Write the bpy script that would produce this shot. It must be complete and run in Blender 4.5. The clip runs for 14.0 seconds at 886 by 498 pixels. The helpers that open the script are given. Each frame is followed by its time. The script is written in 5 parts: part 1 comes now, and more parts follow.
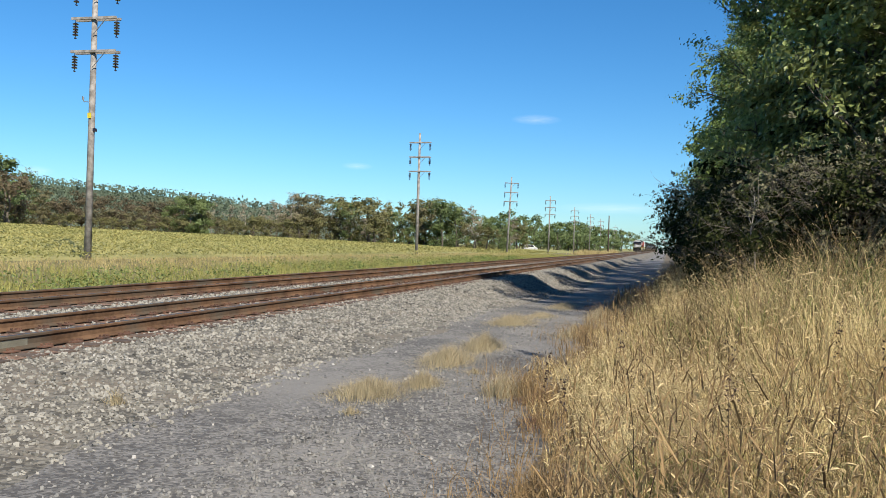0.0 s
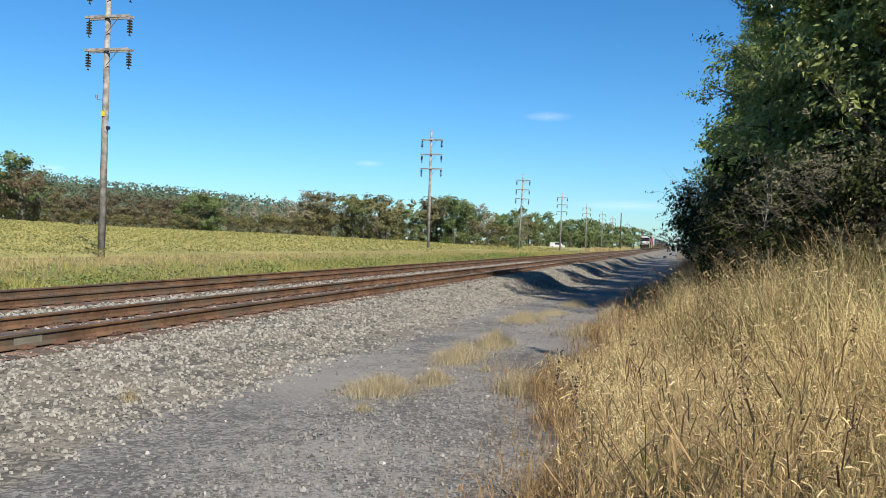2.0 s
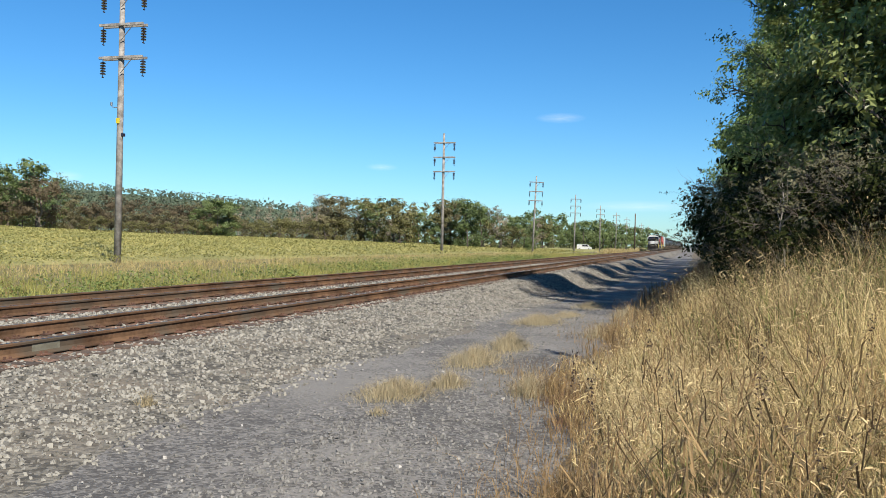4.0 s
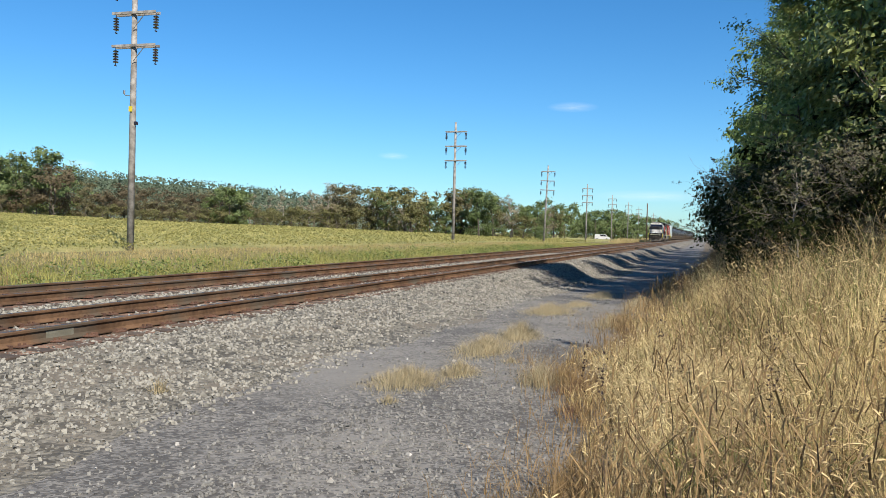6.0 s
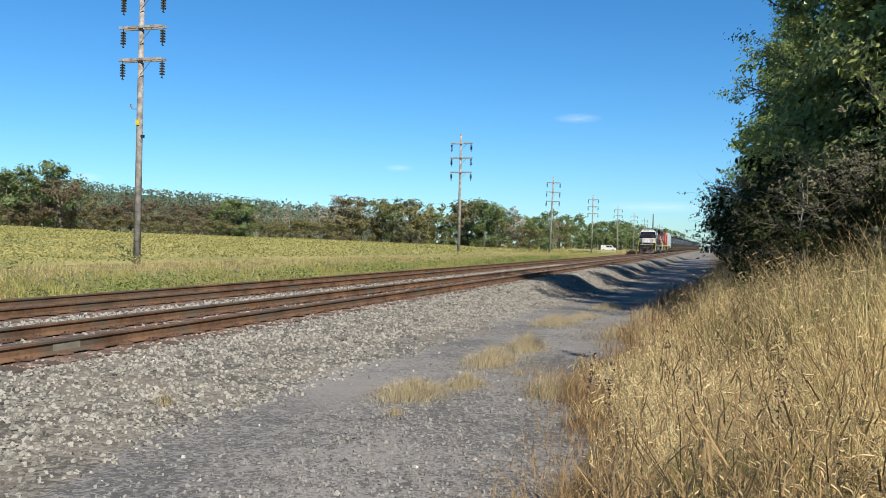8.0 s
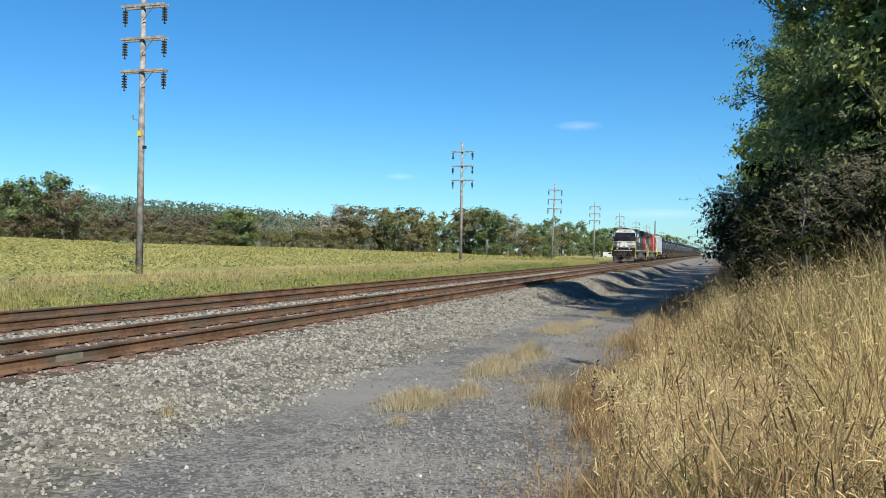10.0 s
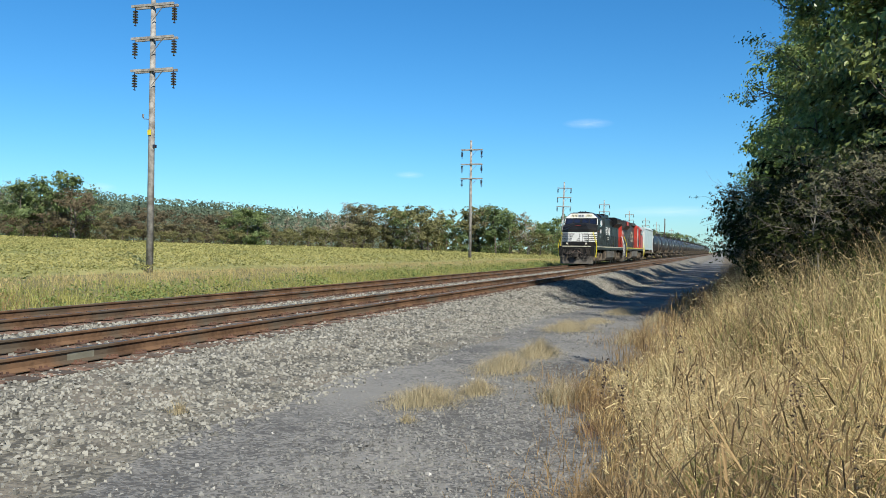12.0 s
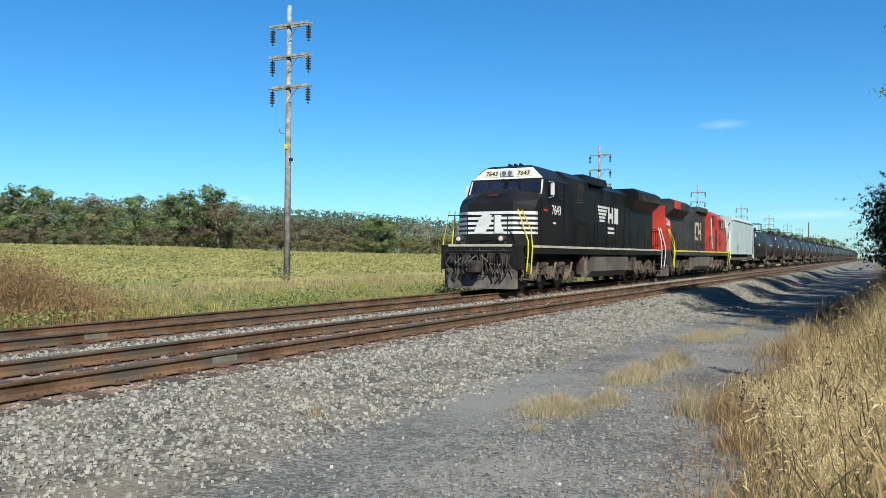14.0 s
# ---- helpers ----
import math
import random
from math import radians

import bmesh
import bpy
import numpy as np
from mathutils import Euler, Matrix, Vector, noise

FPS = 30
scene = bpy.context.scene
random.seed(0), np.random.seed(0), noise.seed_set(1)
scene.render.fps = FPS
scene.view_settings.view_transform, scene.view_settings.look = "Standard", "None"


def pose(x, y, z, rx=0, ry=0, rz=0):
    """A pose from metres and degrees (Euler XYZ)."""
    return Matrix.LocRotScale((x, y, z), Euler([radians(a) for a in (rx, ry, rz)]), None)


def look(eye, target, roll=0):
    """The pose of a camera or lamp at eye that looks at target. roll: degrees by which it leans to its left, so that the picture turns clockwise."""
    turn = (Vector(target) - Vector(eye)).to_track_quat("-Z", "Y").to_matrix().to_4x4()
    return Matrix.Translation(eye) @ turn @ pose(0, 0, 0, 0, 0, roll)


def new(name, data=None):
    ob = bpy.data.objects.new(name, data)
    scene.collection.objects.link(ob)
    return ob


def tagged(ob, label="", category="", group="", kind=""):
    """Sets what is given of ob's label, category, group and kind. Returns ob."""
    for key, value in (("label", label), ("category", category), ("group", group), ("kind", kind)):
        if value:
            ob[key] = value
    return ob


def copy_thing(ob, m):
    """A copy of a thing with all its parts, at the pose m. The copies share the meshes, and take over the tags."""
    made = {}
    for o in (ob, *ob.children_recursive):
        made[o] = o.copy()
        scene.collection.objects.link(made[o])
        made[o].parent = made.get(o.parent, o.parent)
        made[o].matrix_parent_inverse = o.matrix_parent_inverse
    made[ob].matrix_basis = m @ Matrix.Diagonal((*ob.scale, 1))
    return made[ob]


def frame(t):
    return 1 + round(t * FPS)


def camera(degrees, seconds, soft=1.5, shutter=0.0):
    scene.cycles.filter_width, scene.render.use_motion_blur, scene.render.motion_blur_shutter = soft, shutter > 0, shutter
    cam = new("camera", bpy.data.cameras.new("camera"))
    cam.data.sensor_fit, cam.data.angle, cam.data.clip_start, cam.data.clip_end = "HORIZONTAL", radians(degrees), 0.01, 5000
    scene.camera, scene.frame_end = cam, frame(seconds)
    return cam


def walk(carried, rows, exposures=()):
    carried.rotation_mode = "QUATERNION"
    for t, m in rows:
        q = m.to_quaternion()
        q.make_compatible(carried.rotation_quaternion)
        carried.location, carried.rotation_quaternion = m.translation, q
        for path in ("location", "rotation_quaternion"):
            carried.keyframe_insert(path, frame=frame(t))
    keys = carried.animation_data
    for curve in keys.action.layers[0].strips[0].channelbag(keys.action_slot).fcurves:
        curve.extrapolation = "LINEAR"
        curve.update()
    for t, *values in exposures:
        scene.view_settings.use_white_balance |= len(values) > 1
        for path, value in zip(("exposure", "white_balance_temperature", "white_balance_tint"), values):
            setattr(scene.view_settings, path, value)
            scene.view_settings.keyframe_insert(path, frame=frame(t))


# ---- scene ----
cam = camera(57.39, 14.0, soft=0.8)

# One camera stands beside the road and pans; the track runs along +y.
EYE = (0.0, 0.0, 1.70)
TURNS = [(0, 15.59, -0.46, -1.79), (0.5, 15.74, -0.78, -1.70), (1, 15.84, -0.89, -1.70), (1.5, 16.18, -0.75, -1.71),
         (2, 16.41, -0.68, -1.78), (2.5, 16.71, -0.49, -1.68), (5, 17.74, -0.78, -1.15), (5.5, 17.95, -1.11, -1.26),
         (6, 18.17, -1.29, -1.42), (6.5, 18.38, -1.63, -1.47), (7, 18.49, -1.37, -1.52), (7.5, 18.47, -0.94, -1.44),
         (8, 18.57, -0.48, -1.21), (8.5, 18.79, -0.33, -1.20), (9, 18.74, 0.10, -0.88), (11.5, 18.74, 0.02, -0.68),
         (12, 19.36, -0.03, -0.69), (12.5, 20.60, 0.17, -0.71), (13, 22.46, 0.65, -0.56), (13.5, 25.18, 0.78, -0.52),
         (14, 28.36, 0.42, -0.32)]
walk(cam, [(t, pose(*EYE, 90 + p, r, y)) for t, y, p, r in TURNS], [(0, 0.93, 6500, 10), (8, 0.93, 6500, 10), (9, 0.90, 6350, 7), (11.5, 0.89, 6300, 6), (14, 0.90, 6150, 3)])

# ---- light: clear autumn noon, sun behind the camera's right shoulder ----
SUN_AZ, SUN_EL = radians(135), radians(42)
world = bpy.data.worlds.new("sky")
scene.world = world
world.use_nodes = True
wn = world.node_tree
sky = wn.nodes.new("ShaderNodeTexSky")
sky.sky_type, sky.sun_disc = "NISHITA", False
sky.sun_elevation, sky.sun_rotation = SUN_EL, SUN_AZ
sky.air_density, sky.dust_density, sky.ozone_density, sky.altitude = 1.0, 0.35, 1.6, 300
bg = wn.nodes["Background"]
bg.inputs["Strength"].default_value = 0.066
tint = wn.nodes.new("ShaderNodeMix")
tint.data_type, tint.blend_type = "RGBA", "MULTIPLY"
tint.inputs["Factor"].default_value = 1.0
tint.inputs[7].default_value = (0.60, 0.885, 1.13, 1.0)
wn.links.new(sky.outputs[0], tint.inputs[6])
vivid = wn.nodes.new("ShaderNodeHueSaturation")
vivid.inputs["Saturation"].default_value = 1.13
wn.links.new(tint.outputs[2], vivid.inputs["Color"])
wn.links.new(vivid.outputs[0], bg.inputs["Color"])
sun_data = bpy.data.lights.new("sun", "SUN")
sun_data.energy, sun_data.angle, sun_data.color = 5.0, radians(0.5), (1.0, 0.92, 0.80)
sun = new("sun", sun_data)
sun.matrix_world = look((math.sin(SUN_AZ) * math.cos(SUN_EL) * 90, math.cos(SUN_AZ) * math.cos(SUN_EL) * 90,
                         math.sin(SUN_EL) * 90), (0, 0, 0))

# ---- materials ----
def rgba(c):
    return (*c, 1.0)


def mat(name, c1, c2, size=1.0, rough=0.8, metal=0.0, bump=0.0, bump_size=None, third=None, vary="", spread=0.0,
        leaf=0.0, fine=0.3, spec=0.5, tone=0.64, speck=0.0):
    """Two noise scales between c1 and c2, blotches of third, a fine relief. vary: 'island' or 'object' shifts the value."""
    c1, c2 = [v * tone for v in c1], [v * tone for v in c2]
    third = [v * tone for v in third] if third else None
    m = bpy.data.materials.new(name)
    m.use_nodes = True
    nt = m.node_tree
    n, ln = nt.nodes, nt.links
    b = n["Principled BSDF"]
    tc = n.new("ShaderNodeTexCoord")
    big = n.new("ShaderNodeTexNoise")
    big.inputs["Scale"].default_value, big.inputs["Detail"].default_value = 1.0 / size, 6.0
    ln.new(tc.outputs["Object"], big.inputs["Vector"])
    small = n.new("ShaderNodeTexNoise")
    small.inputs["Scale"].default_value, small.inputs["Detail"].default_value = 9.0 / size, 4.0
    ln.new(tc.outputs["Object"], small.inputs["Vector"])
    add = n.new("ShaderNodeMath")
    add.operation = "MULTIPLY_ADD"
    ln.new(small.outputs["Fac"], add.inputs[0])
    add.inputs[1].default_value = fine
    ln.new(big.outputs["Fac"], add.inputs[2])
    src = add.outputs[0]
    if vary:
        r = n.new("ShaderNodeNewGeometry" if vary == "island" else "ShaderNodeObjectInfo")
        ma = n.new("ShaderNodeMath")
        ma.operation = "MULTIPLY_ADD"
        ln.new(r.outputs["Random Per Island" if vary == "island" else "Random"], ma.inputs[0])
        ma.inputs[1].default_value = spread
        ln.new(src, ma.inputs[2])
        src = ma.outputs[0]
    if speck:
        # single grains, each of its own tone
        cells = n.new("ShaderNodeTexVoronoi")
        cells.inputs["Scale"].default_value = 1.0 / speck
        ln.new(tc.outputs["Object"], cells.inputs["Vector"])
        grain = n.new("ShaderNodeSeparateColor")
        ln.new(cells.outputs["Color"], grain.inputs[0])
        centred = n.new("ShaderNodeMath")
        centred.operation = "SUBTRACT"
        ln.new(grain.outputs[0], centred.inputs[0])
        centred.inputs[1].default_value = 0.5
        mixed = n.new("ShaderNodeMath")
        mixed.operation = "MULTIPLY_ADD"
        ln.new(centred.outputs[0], mixed.inputs[0])
        mixed.inputs[1].default_value = 0.42
        ln.new(src, mixed.inputs[2])
        src = mixed.outputs[0]
    ramp = n.new("ShaderNodeValToRGB")
    lo = 0.36 + fine * 0.5
    hi = 0.64 + fine * 0.5 + (spread if vary else 0)
    e = ramp.color_ramp.elements
    e[0].position, e[0].color = min(lo, 0.95), rgba(c1)
    e[1].position, e[1].color = min(hi, 1.0), rgba(c2)
    ln.new(src, ramp.inputs[0])
    col = ramp.outputs[0]
    if third:
        st = n.new("ShaderNodeTexNoise")
        st.inputs["Scale"].default_value, st.inputs["Detail"].default_value = 0.45 / size, 5.0
        ln.new(tc.outputs["Object"], st.inputs["Vector"])
        sr = n.new("ShaderNodeValToRGB")
        sr.color_ramp.elements[0].position, sr.color_ramp.elements[1].position = 0.5, 0.66
        ln.new(st.outputs["Fac"], sr.inputs[0])
        mx = n.new("ShaderNodeMix")
        mx.data_type = "RGBA"
        ln.new(sr.outputs[0], mx.inputs["Factor"])
        ln.new(col, mx.inputs[6])
        mx.inputs[7].default_value = rgba(third)
        col = mx.outputs[2]
    ln.new(col, b.inputs["Base Color"])
    b.inputs["Roughness"].default_value, b.inputs["Metallic"].default_value = rough, metal
    b.inputs["Specular IOR Level"].default_value = spec
    if bump:
        bn = n.new("ShaderNodeTexNoise")
        bn.inputs["Scale"].default_value, bn.inputs["Detail"].default_value = 1.0 / (bump_size or size / 9), 5.0
        ln.new(tc.outputs["Object"], bn.inputs["Vector"])
        bu = n.new("ShaderNodeBump")
        bu.inputs["Strength"].default_value, bu.inputs["Distance"].default_value = min(bump, 1.0), (bump_size or size / 9) * 0.6
        ln.new(bn.outputs["Fac"], bu.inputs["Height"])
        ln.new(bu.outputs[0], b.inputs["Normal"])
    if leaf:
        tr = n.new("ShaderNodeBsdfTranslucent")
        ln.new(col, tr.inputs["Color"])
        ms = n.new("ShaderNodeMixShader")
        ms.inputs[0].default_value = leaf
        ln.new(b.outputs[0], ms.inputs[1])
        ln.new(tr.outputs[0], ms.inputs[2])
        ln.new(ms.outputs[0], n["Material Output"].inputs["Surface"])
    return m


def lamp_mat(name, colour, power):
    m = bpy.data.materials.new(name)
    m.use_nodes = True
    b = m.node_tree.nodes["Principled BSDF"]
    b.inputs["Base Color"].default_value = rgba(colour)
    b.inputs["Emission Color"].default_value = rgba(colour)
    b.inputs["Emission Strength"].default_value = power
    return m


M_ROAD = mat("fine_grey_gravel", (0.09, 0.084, 0.077), (0.25, 0.236, 0.214), 1.6, 0.95, bump=1.0, bump_size=0.03, third=(0.24, 0.228, 0.208), fine=0.6, speck=0.028)
M_BALLAST = mat("ballast_bed", (0.08, 0.073, 0.058), (0.24, 0.22, 0.178), 0.5, 0.95, bump=1.0, bump_size=0.05, third=(0.2, 0.17, 0.13), fine=0.8, speck=0.05)
M_STONE = mat("crushed_stone", (0.062, 0.059, 0.05), (0.355, 0.336, 0.288), 0.3, 0.9, bump=0.4, bump_size=0.02, vary="island", spread=0.55, fine=0.3)
M_CHIP = mat("stone_chips", (0.08, 0.077, 0.072), (0.27, 0.262, 0.24), 0.3, 0.9, vary="island", spread=0.6, fine=0.3)
M_PALE = mat("pale_limestone", (0.38, 0.36, 0.32), (0.58, 0.55, 0.5), 0.2, 0.85, bump=0.4)
M_DIRT = mat("dry_soil", (0.10, 0.075, 0.045), (0.21, 0.16, 0.09), 1.5, 1.0, bump=0.6, bump_size=0.05)
M_VERGE = mat("verge_soil", (0.12, 0.11, 0.04), (0.24, 0.21, 0.08), 1.2, 1.0, bump=0.5, bump_size=0.1)
M_FIELD = mat("field_floor", (0.26, 0.26, 0.075), (0.42, 0.38, 0.13), 5.0, 1.0, bump=0.8, bump_size=0.35, third=(0.16, 0.19, 0.045), fine=0.6)
M_RAIL = mat("rusty_rail_steel", (0.085, 0.048, 0.027), (0.19, 0.11, 0.062), 0.6, 0.85, 0.0, bump=0.3, third=(0.105, 0.085, 0.062), spec=0.2)
M_RAILTOP = mat("worn_rail_head", (0.06, 0.048, 0.042), (0.14, 0.115, 0.098), 0.3, 0.45, 0.6, bump=0.1)
M_MARK = mat("faded_paint", (0.16, 0.15, 0.115), (0.24, 0.23, 0.18), 0.2, 0.9, bump=0.3, spec=0.2)
M_TIE = mat("weathered_creosote_wood", (0.06, 0.045, 0.035), (0.16, 0.11, 0.08), 0.5, 0.95, bump=0.8, bump_size=0.03, vary="object", spread=0.3)
M_RUST = mat("rust", (0.075, 0.038, 0.024), (0.19, 0.095, 0.06), 0.3, 0.9, 0.1, bump=0.5, bump_size=0.02)
M_RUSTBED = mat("rust_stained_ballast", (0.12, 0.065, 0.04), (0.28, 0.17, 0.115), 0.4, 0.95, bump=1.0, bump_size=0.04, fine=0.8)
M_POLE = mat("weathered_grey_pole", (0.2, 0.183, 0.167), (0.43, 0.405, 0.375), 0.25, 0.9, bump=0.6, bump_size=0.04)
M_INSUL = mat("brown_glazed_porcelain", (0.02, 0.018, 0.03), (0.05, 0.04, 0.06), 0.2, 0.25)
M_STEEL = mat("galvanised_steel", (0.25, 0.26, 0.27), (0.42, 0.43, 0.44), 0.2, 0.5, 0.7)
M_YELLOWTAG = mat("yellow_tag", (0.7, 0.55, 0.02), (0.8, 0.65, 0.05), 0.1, 0.5)
M_BARK = mat("grey_bark", (0.07, 0.055, 0.042), (0.19, 0.16, 0.13), 0.3, 0.95, bump=0.8, bump_size=0.05)
M_PALEBARK = mat("pale_dead_bark", (0.26, 0.22, 0.18), (0.45, 0.4, 0.34), 0.3, 0.95, bump=0.6, bump_size=0.04)
LEAF_DARK = mat("deep_green_leaves", (0.042, 0.08, 0.023), (0.31, 0.42, 0.12), 1.6, 0.4, vary="island", spread=0.5, leaf=0.34)
# The trees' shade over the thicket's foot is put into this dark leaf colour.
LEAF_THICKET_SHADE = mat("shade_toned_thicket_leaves", (0.011, 0.018, 0.007), (0.05, 0.064, 0.02), 1.6, 0.9, spec=0.05, vary="island", spread=0.5, leaf=0.15)
# Near-black green: the thicket's dark hollow is painted into its front bushes.
LEAF_BUSH_SHADE = mat("shade_toned_bush_leaves", (0.012, 0.019, 0.007), (0.06, 0.072, 0.022), 1.6, 0.9, spec=0.05, vary="island", spread=0.5, leaf=0.15)
LEAF_YELLOW = mat("yellow_green_leaves", (0.05, 0.08, 0.02), (0.32, 0.37, 0.11), 1.6, 0.45, vary="island", spread=0.5, leaf=0.3)
LEAF_MID = mat("mid_green_leaves", (0.095, 0.14, 0.046), (0.23, 0.30, 0.10), 2.5, 0.6, vary="island", spread=0.4, leaf=0.35)
LEAF_OLIVE = mat("olive_leaves", (0.15, 0.138, 0.066), (0.29, 0.255, 0.125), 2.5, 0.7, vary="island", spread=0.3, leaf=0.35)
LEAF_DULL = mat("dull_olive_bush_leaves", (0.06, 0.062, 0.032), (0.16, 0.15, 0.075), 1.8, 0.8, vary="island", spread=0.5, leaf=0.2)
M_TWIG = mat("grey_brown_twigs", (0.11, 0.09, 0.072), (0.24, 0.205, 0.165), 0.3, 0.95, bump=0.5, bump_size=0.04)
LEAF_BROWN = mat("brown_autumn_leaves", (0.12, 0.092, 0.05), (0.2, 0.155, 0.085), 2.5, 0.8, vary="island", spread=0.25, leaf=0.35)
LEAF_GOLD = mat("turning_gold_leaves", (0.13, 0.13, 0.042), (0.26, 0.24, 0.085), 2.5, 0.6, vary="island", spread=0.3, leaf=0.35)
LEAF_GREY = mat("thin_grey_brown_twigs", (0.22, 0.185, 0.13), (0.40, 0.34, 0.24), 2.5, 0.9, vary="island", spread=0.4, leaf=0.1)
LEAF_HILL = mat("hazy_far_woods", (0.055, 0.085, 0.055), (0.12, 0.16, 0.095), 20, 0.9, vary="island", spread=0.4)
M_STRAW = mat("dry_straw_grass", (0.26, 0.165, 0.06), (1.0, 0.79, 0.37), 0.6, 0.75, vary="island", spread=0.6, leaf=0.2)
M_PALESTRAW = mat("bleached_straw", (0.46, 0.34, 0.15), (1.0, 0.81, 0.43), 0.5, 0.75, vary="island", spread=0.5, leaf=0.2)
M_TUFT = mat("pale_dry_tuft", (0.26, 0.20, 0.11), (0.62, 0.52, 0.32), 0.8, 0.8, vary="island", spread=0.6, leaf=0.3)
M_DRYVERGE = mat("tan_field_edge_grass", (0.30, 0.235, 0.09), (0.66, 0.53, 0.24), 1.5, 0.8, vary="island", spread=0.6, leaf=0.3)
M_REDWEED = mat("reddish_dead_weed", (0.09, 0.045, 0.028), (0.27, 0.15, 0.09), 0.4, 0.9, vary="island", spread=0.5, leaf=0.15)
M_SEED = mat("pale_seed_heads", (0.40, 0.28, 0.12), (0.90, 0.70, 0.36), 0.3, 0.8, vary="island", spread=0.5, leaf=0.3)
M_GREENGRASS = mat("green_grass_blades", (0.07, 0.10, 0.02), (0.26, 0.30, 0.06), 0.9, 0.65, vary="island", spread=0.5, leaf=0.35)
M_BROWNGRASS = mat("rusty_brown_weed", (0.07, 0.04, 0.018), (0.36, 0.235, 0.10), 0.9, 0.85, vary="island", spread=0.6, leaf=0.12)
M_VERGEGRASS = mat("yellowing_verge_grass", (0.12, 0.16, 0.03), (0.50, 0.47, 0.13), 1.6, 0.7, vary="island", spread=0.5, leaf=0.35)
M_WEED = mat("green_weed_leaves", (0.07, 0.11, 0.025), (0.26, 0.32, 0.08), 0.8, 0.6, vary="island", spread=0.5, leaf=0.25)
M_CROP = mat("yellowing_bean_leaves", (0.26, 0.28, 0.08), (0.50, 0.45, 0.155), 7.0, 0.65, vary="island", spread=0.4, leaf=0.3)
M_DARKSTALK = mat("dead_dark_stalk", (0.03, 0.018, 0.012), (0.10, 0.055, 0.035), 0.2, 0.9)


# ---- mesh helpers ----
def mesh_ob(name, verts, faces, material, parent=None, label="", smooth=False):
    me = bpy.data.meshes.new(name)
    v = verts.tolist() if hasattr(verts, "tolist") else verts
    f = faces.tolist() if hasattr(faces, "tolist") else faces
    me.from_pydata(v, [], f)
    for m in material if isinstance(material, (list, tuple)) else [material]:
        me.materials.append(m)
    if smooth:
        me.shade_smooth()
    ob = new(name, me)
    if parent:
        ob.parent = parent
    if label:
        ob["label"] = label
    return ob


def part(name, bm, material, parent=None, label="", smooth=False):
    me = bpy.data.meshes.new(name)
    bmesh.ops.recalc_face_normals(bm, faces=bm.faces)
    bm.to_mesh(me)
    bm.free()
    for m in material if isinstance(material, (list, tuple)) else [material]:
        me.materials.append(m)
    if smooth:
        me.shade_smooth()
    ob = new(name, me)
    if parent:
        ob.parent = parent
    if label:
        ob["label"] = label
    return ob


def same(ob, name, parent, m):
    """Another object on ob's mesh."""
    o = new(name, ob.data)
    o.parent = parent
    o.matrix_basis = m
    return o


def thing(name, label, category, group="", kind="", m=None):
    ob = new(name)
    ob.empty_display_size = 0.2
    tagged(ob, label, category, group, kind)
    if m:
        ob.matrix_basis = m
    return ob


def box(bm, x0, x1, y0, y1, z0, z1, bevel=0.0, m=None):
    vs = [bm.verts.new(p) for p in ((x0, y0, z0), (x1, y0, z0), (x1, y1, z0), (x0, y1, z0),
                                    (x0, y0, z1), (x1, y0, z1), (x1, y1, z1), (x0, y1, z1))]
    fs = [bm.faces.new([vs[i] for i in q]) for q in ((3, 2, 1, 0), (4, 5, 6, 7), (0, 1, 5, 4), (1, 2, 6, 5), (2, 3, 7, 6), (3, 0, 4, 7))]
    if m:
        bmesh.ops.transform(bm, matrix=m, verts=vs)
    if bevel:
        es = list({e for f in fs for e in f.edges})
        bmesh.ops.bevel(bm, geom=es, offset=bevel, segments=2, profile=0.6, affect="EDGES")
    return bm


def tube(bm, points, radii, sides=8, caps=True):
    """A tapered tube along points."""
    pts = [Vector(p) for p in points]
    rad = radii if hasattr(radii, "__len__") else [radii] * len(pts)
    rings = []
    for i, p in enumerate(pts):
        d = (pts[min(i + 1, len(pts) - 1)] - pts[max(i - 1, 0)]).normalized()
        a = d.orthogonal().normalized() if abs(d.z) > 0.95 else d.cross(Vector((0, 0, 1))).normalized()
        b = d.cross(a)
        rings.append([bm.verts.new(p + (a * math.cos(k * math.tau / sides) + b * math.sin(k * math.tau / sides)) * rad[i]) for k in range(sides)])
    for r0, r1 in zip(rings, rings[1:]):
        for k in range(sides):
            bm.faces.new((r0[k], r0[(k + 1) % sides], r1[(k + 1) % sides], r1[k]))
    if caps:
        bm.faces.new(rings[0][::-1])
        bm.faces.new(rings[-1])
    return bm


def prism(bm, outline, x0, x1):
    """A (y, z) outline drawn out from x0 to x1."""
    a = [bm.verts.new((x0, y, z)) for y, z in outline]
    b = [bm.verts.new((x1, y, z)) for y, z in outline]
    n = len(a)
    bm.faces.new(a)
    bm.faces.new(b[::-1])
    for i in range(n):
        bm.faces.new((a[i], b[i], b[(i + 1) % n], a[(i + 1) % n]))
    return bm


def loft(bm, sections):
    """Closed rings of equal length joined one after another, ends closed."""
    rings = [[bm.verts.new(p) for p in s] for s in sections]
    n = len(rings[0])
    for r0, r1 in zip(rings, rings[1:]):
        for k in range(n):
            bm.faces.new((r0[k], r0[(k + 1) % n], r1[(k + 1) % n], r1[k]))
    bm.faces.new(rings[0][::-1])
    bm.faces.new(rings[-1])
    return bm


def B():
    return bmesh.new()


def smooth01(a, b, x):
    t = np.clip((x - a) / (b - a), 0, 1)
    return t * t * (3 - 2 * t)


# ---- the lie of the land ----
NEAR_X, FAR_X, RAIL_Z, TIE_Z = -8.45, -12.38, 0.40, 0.22


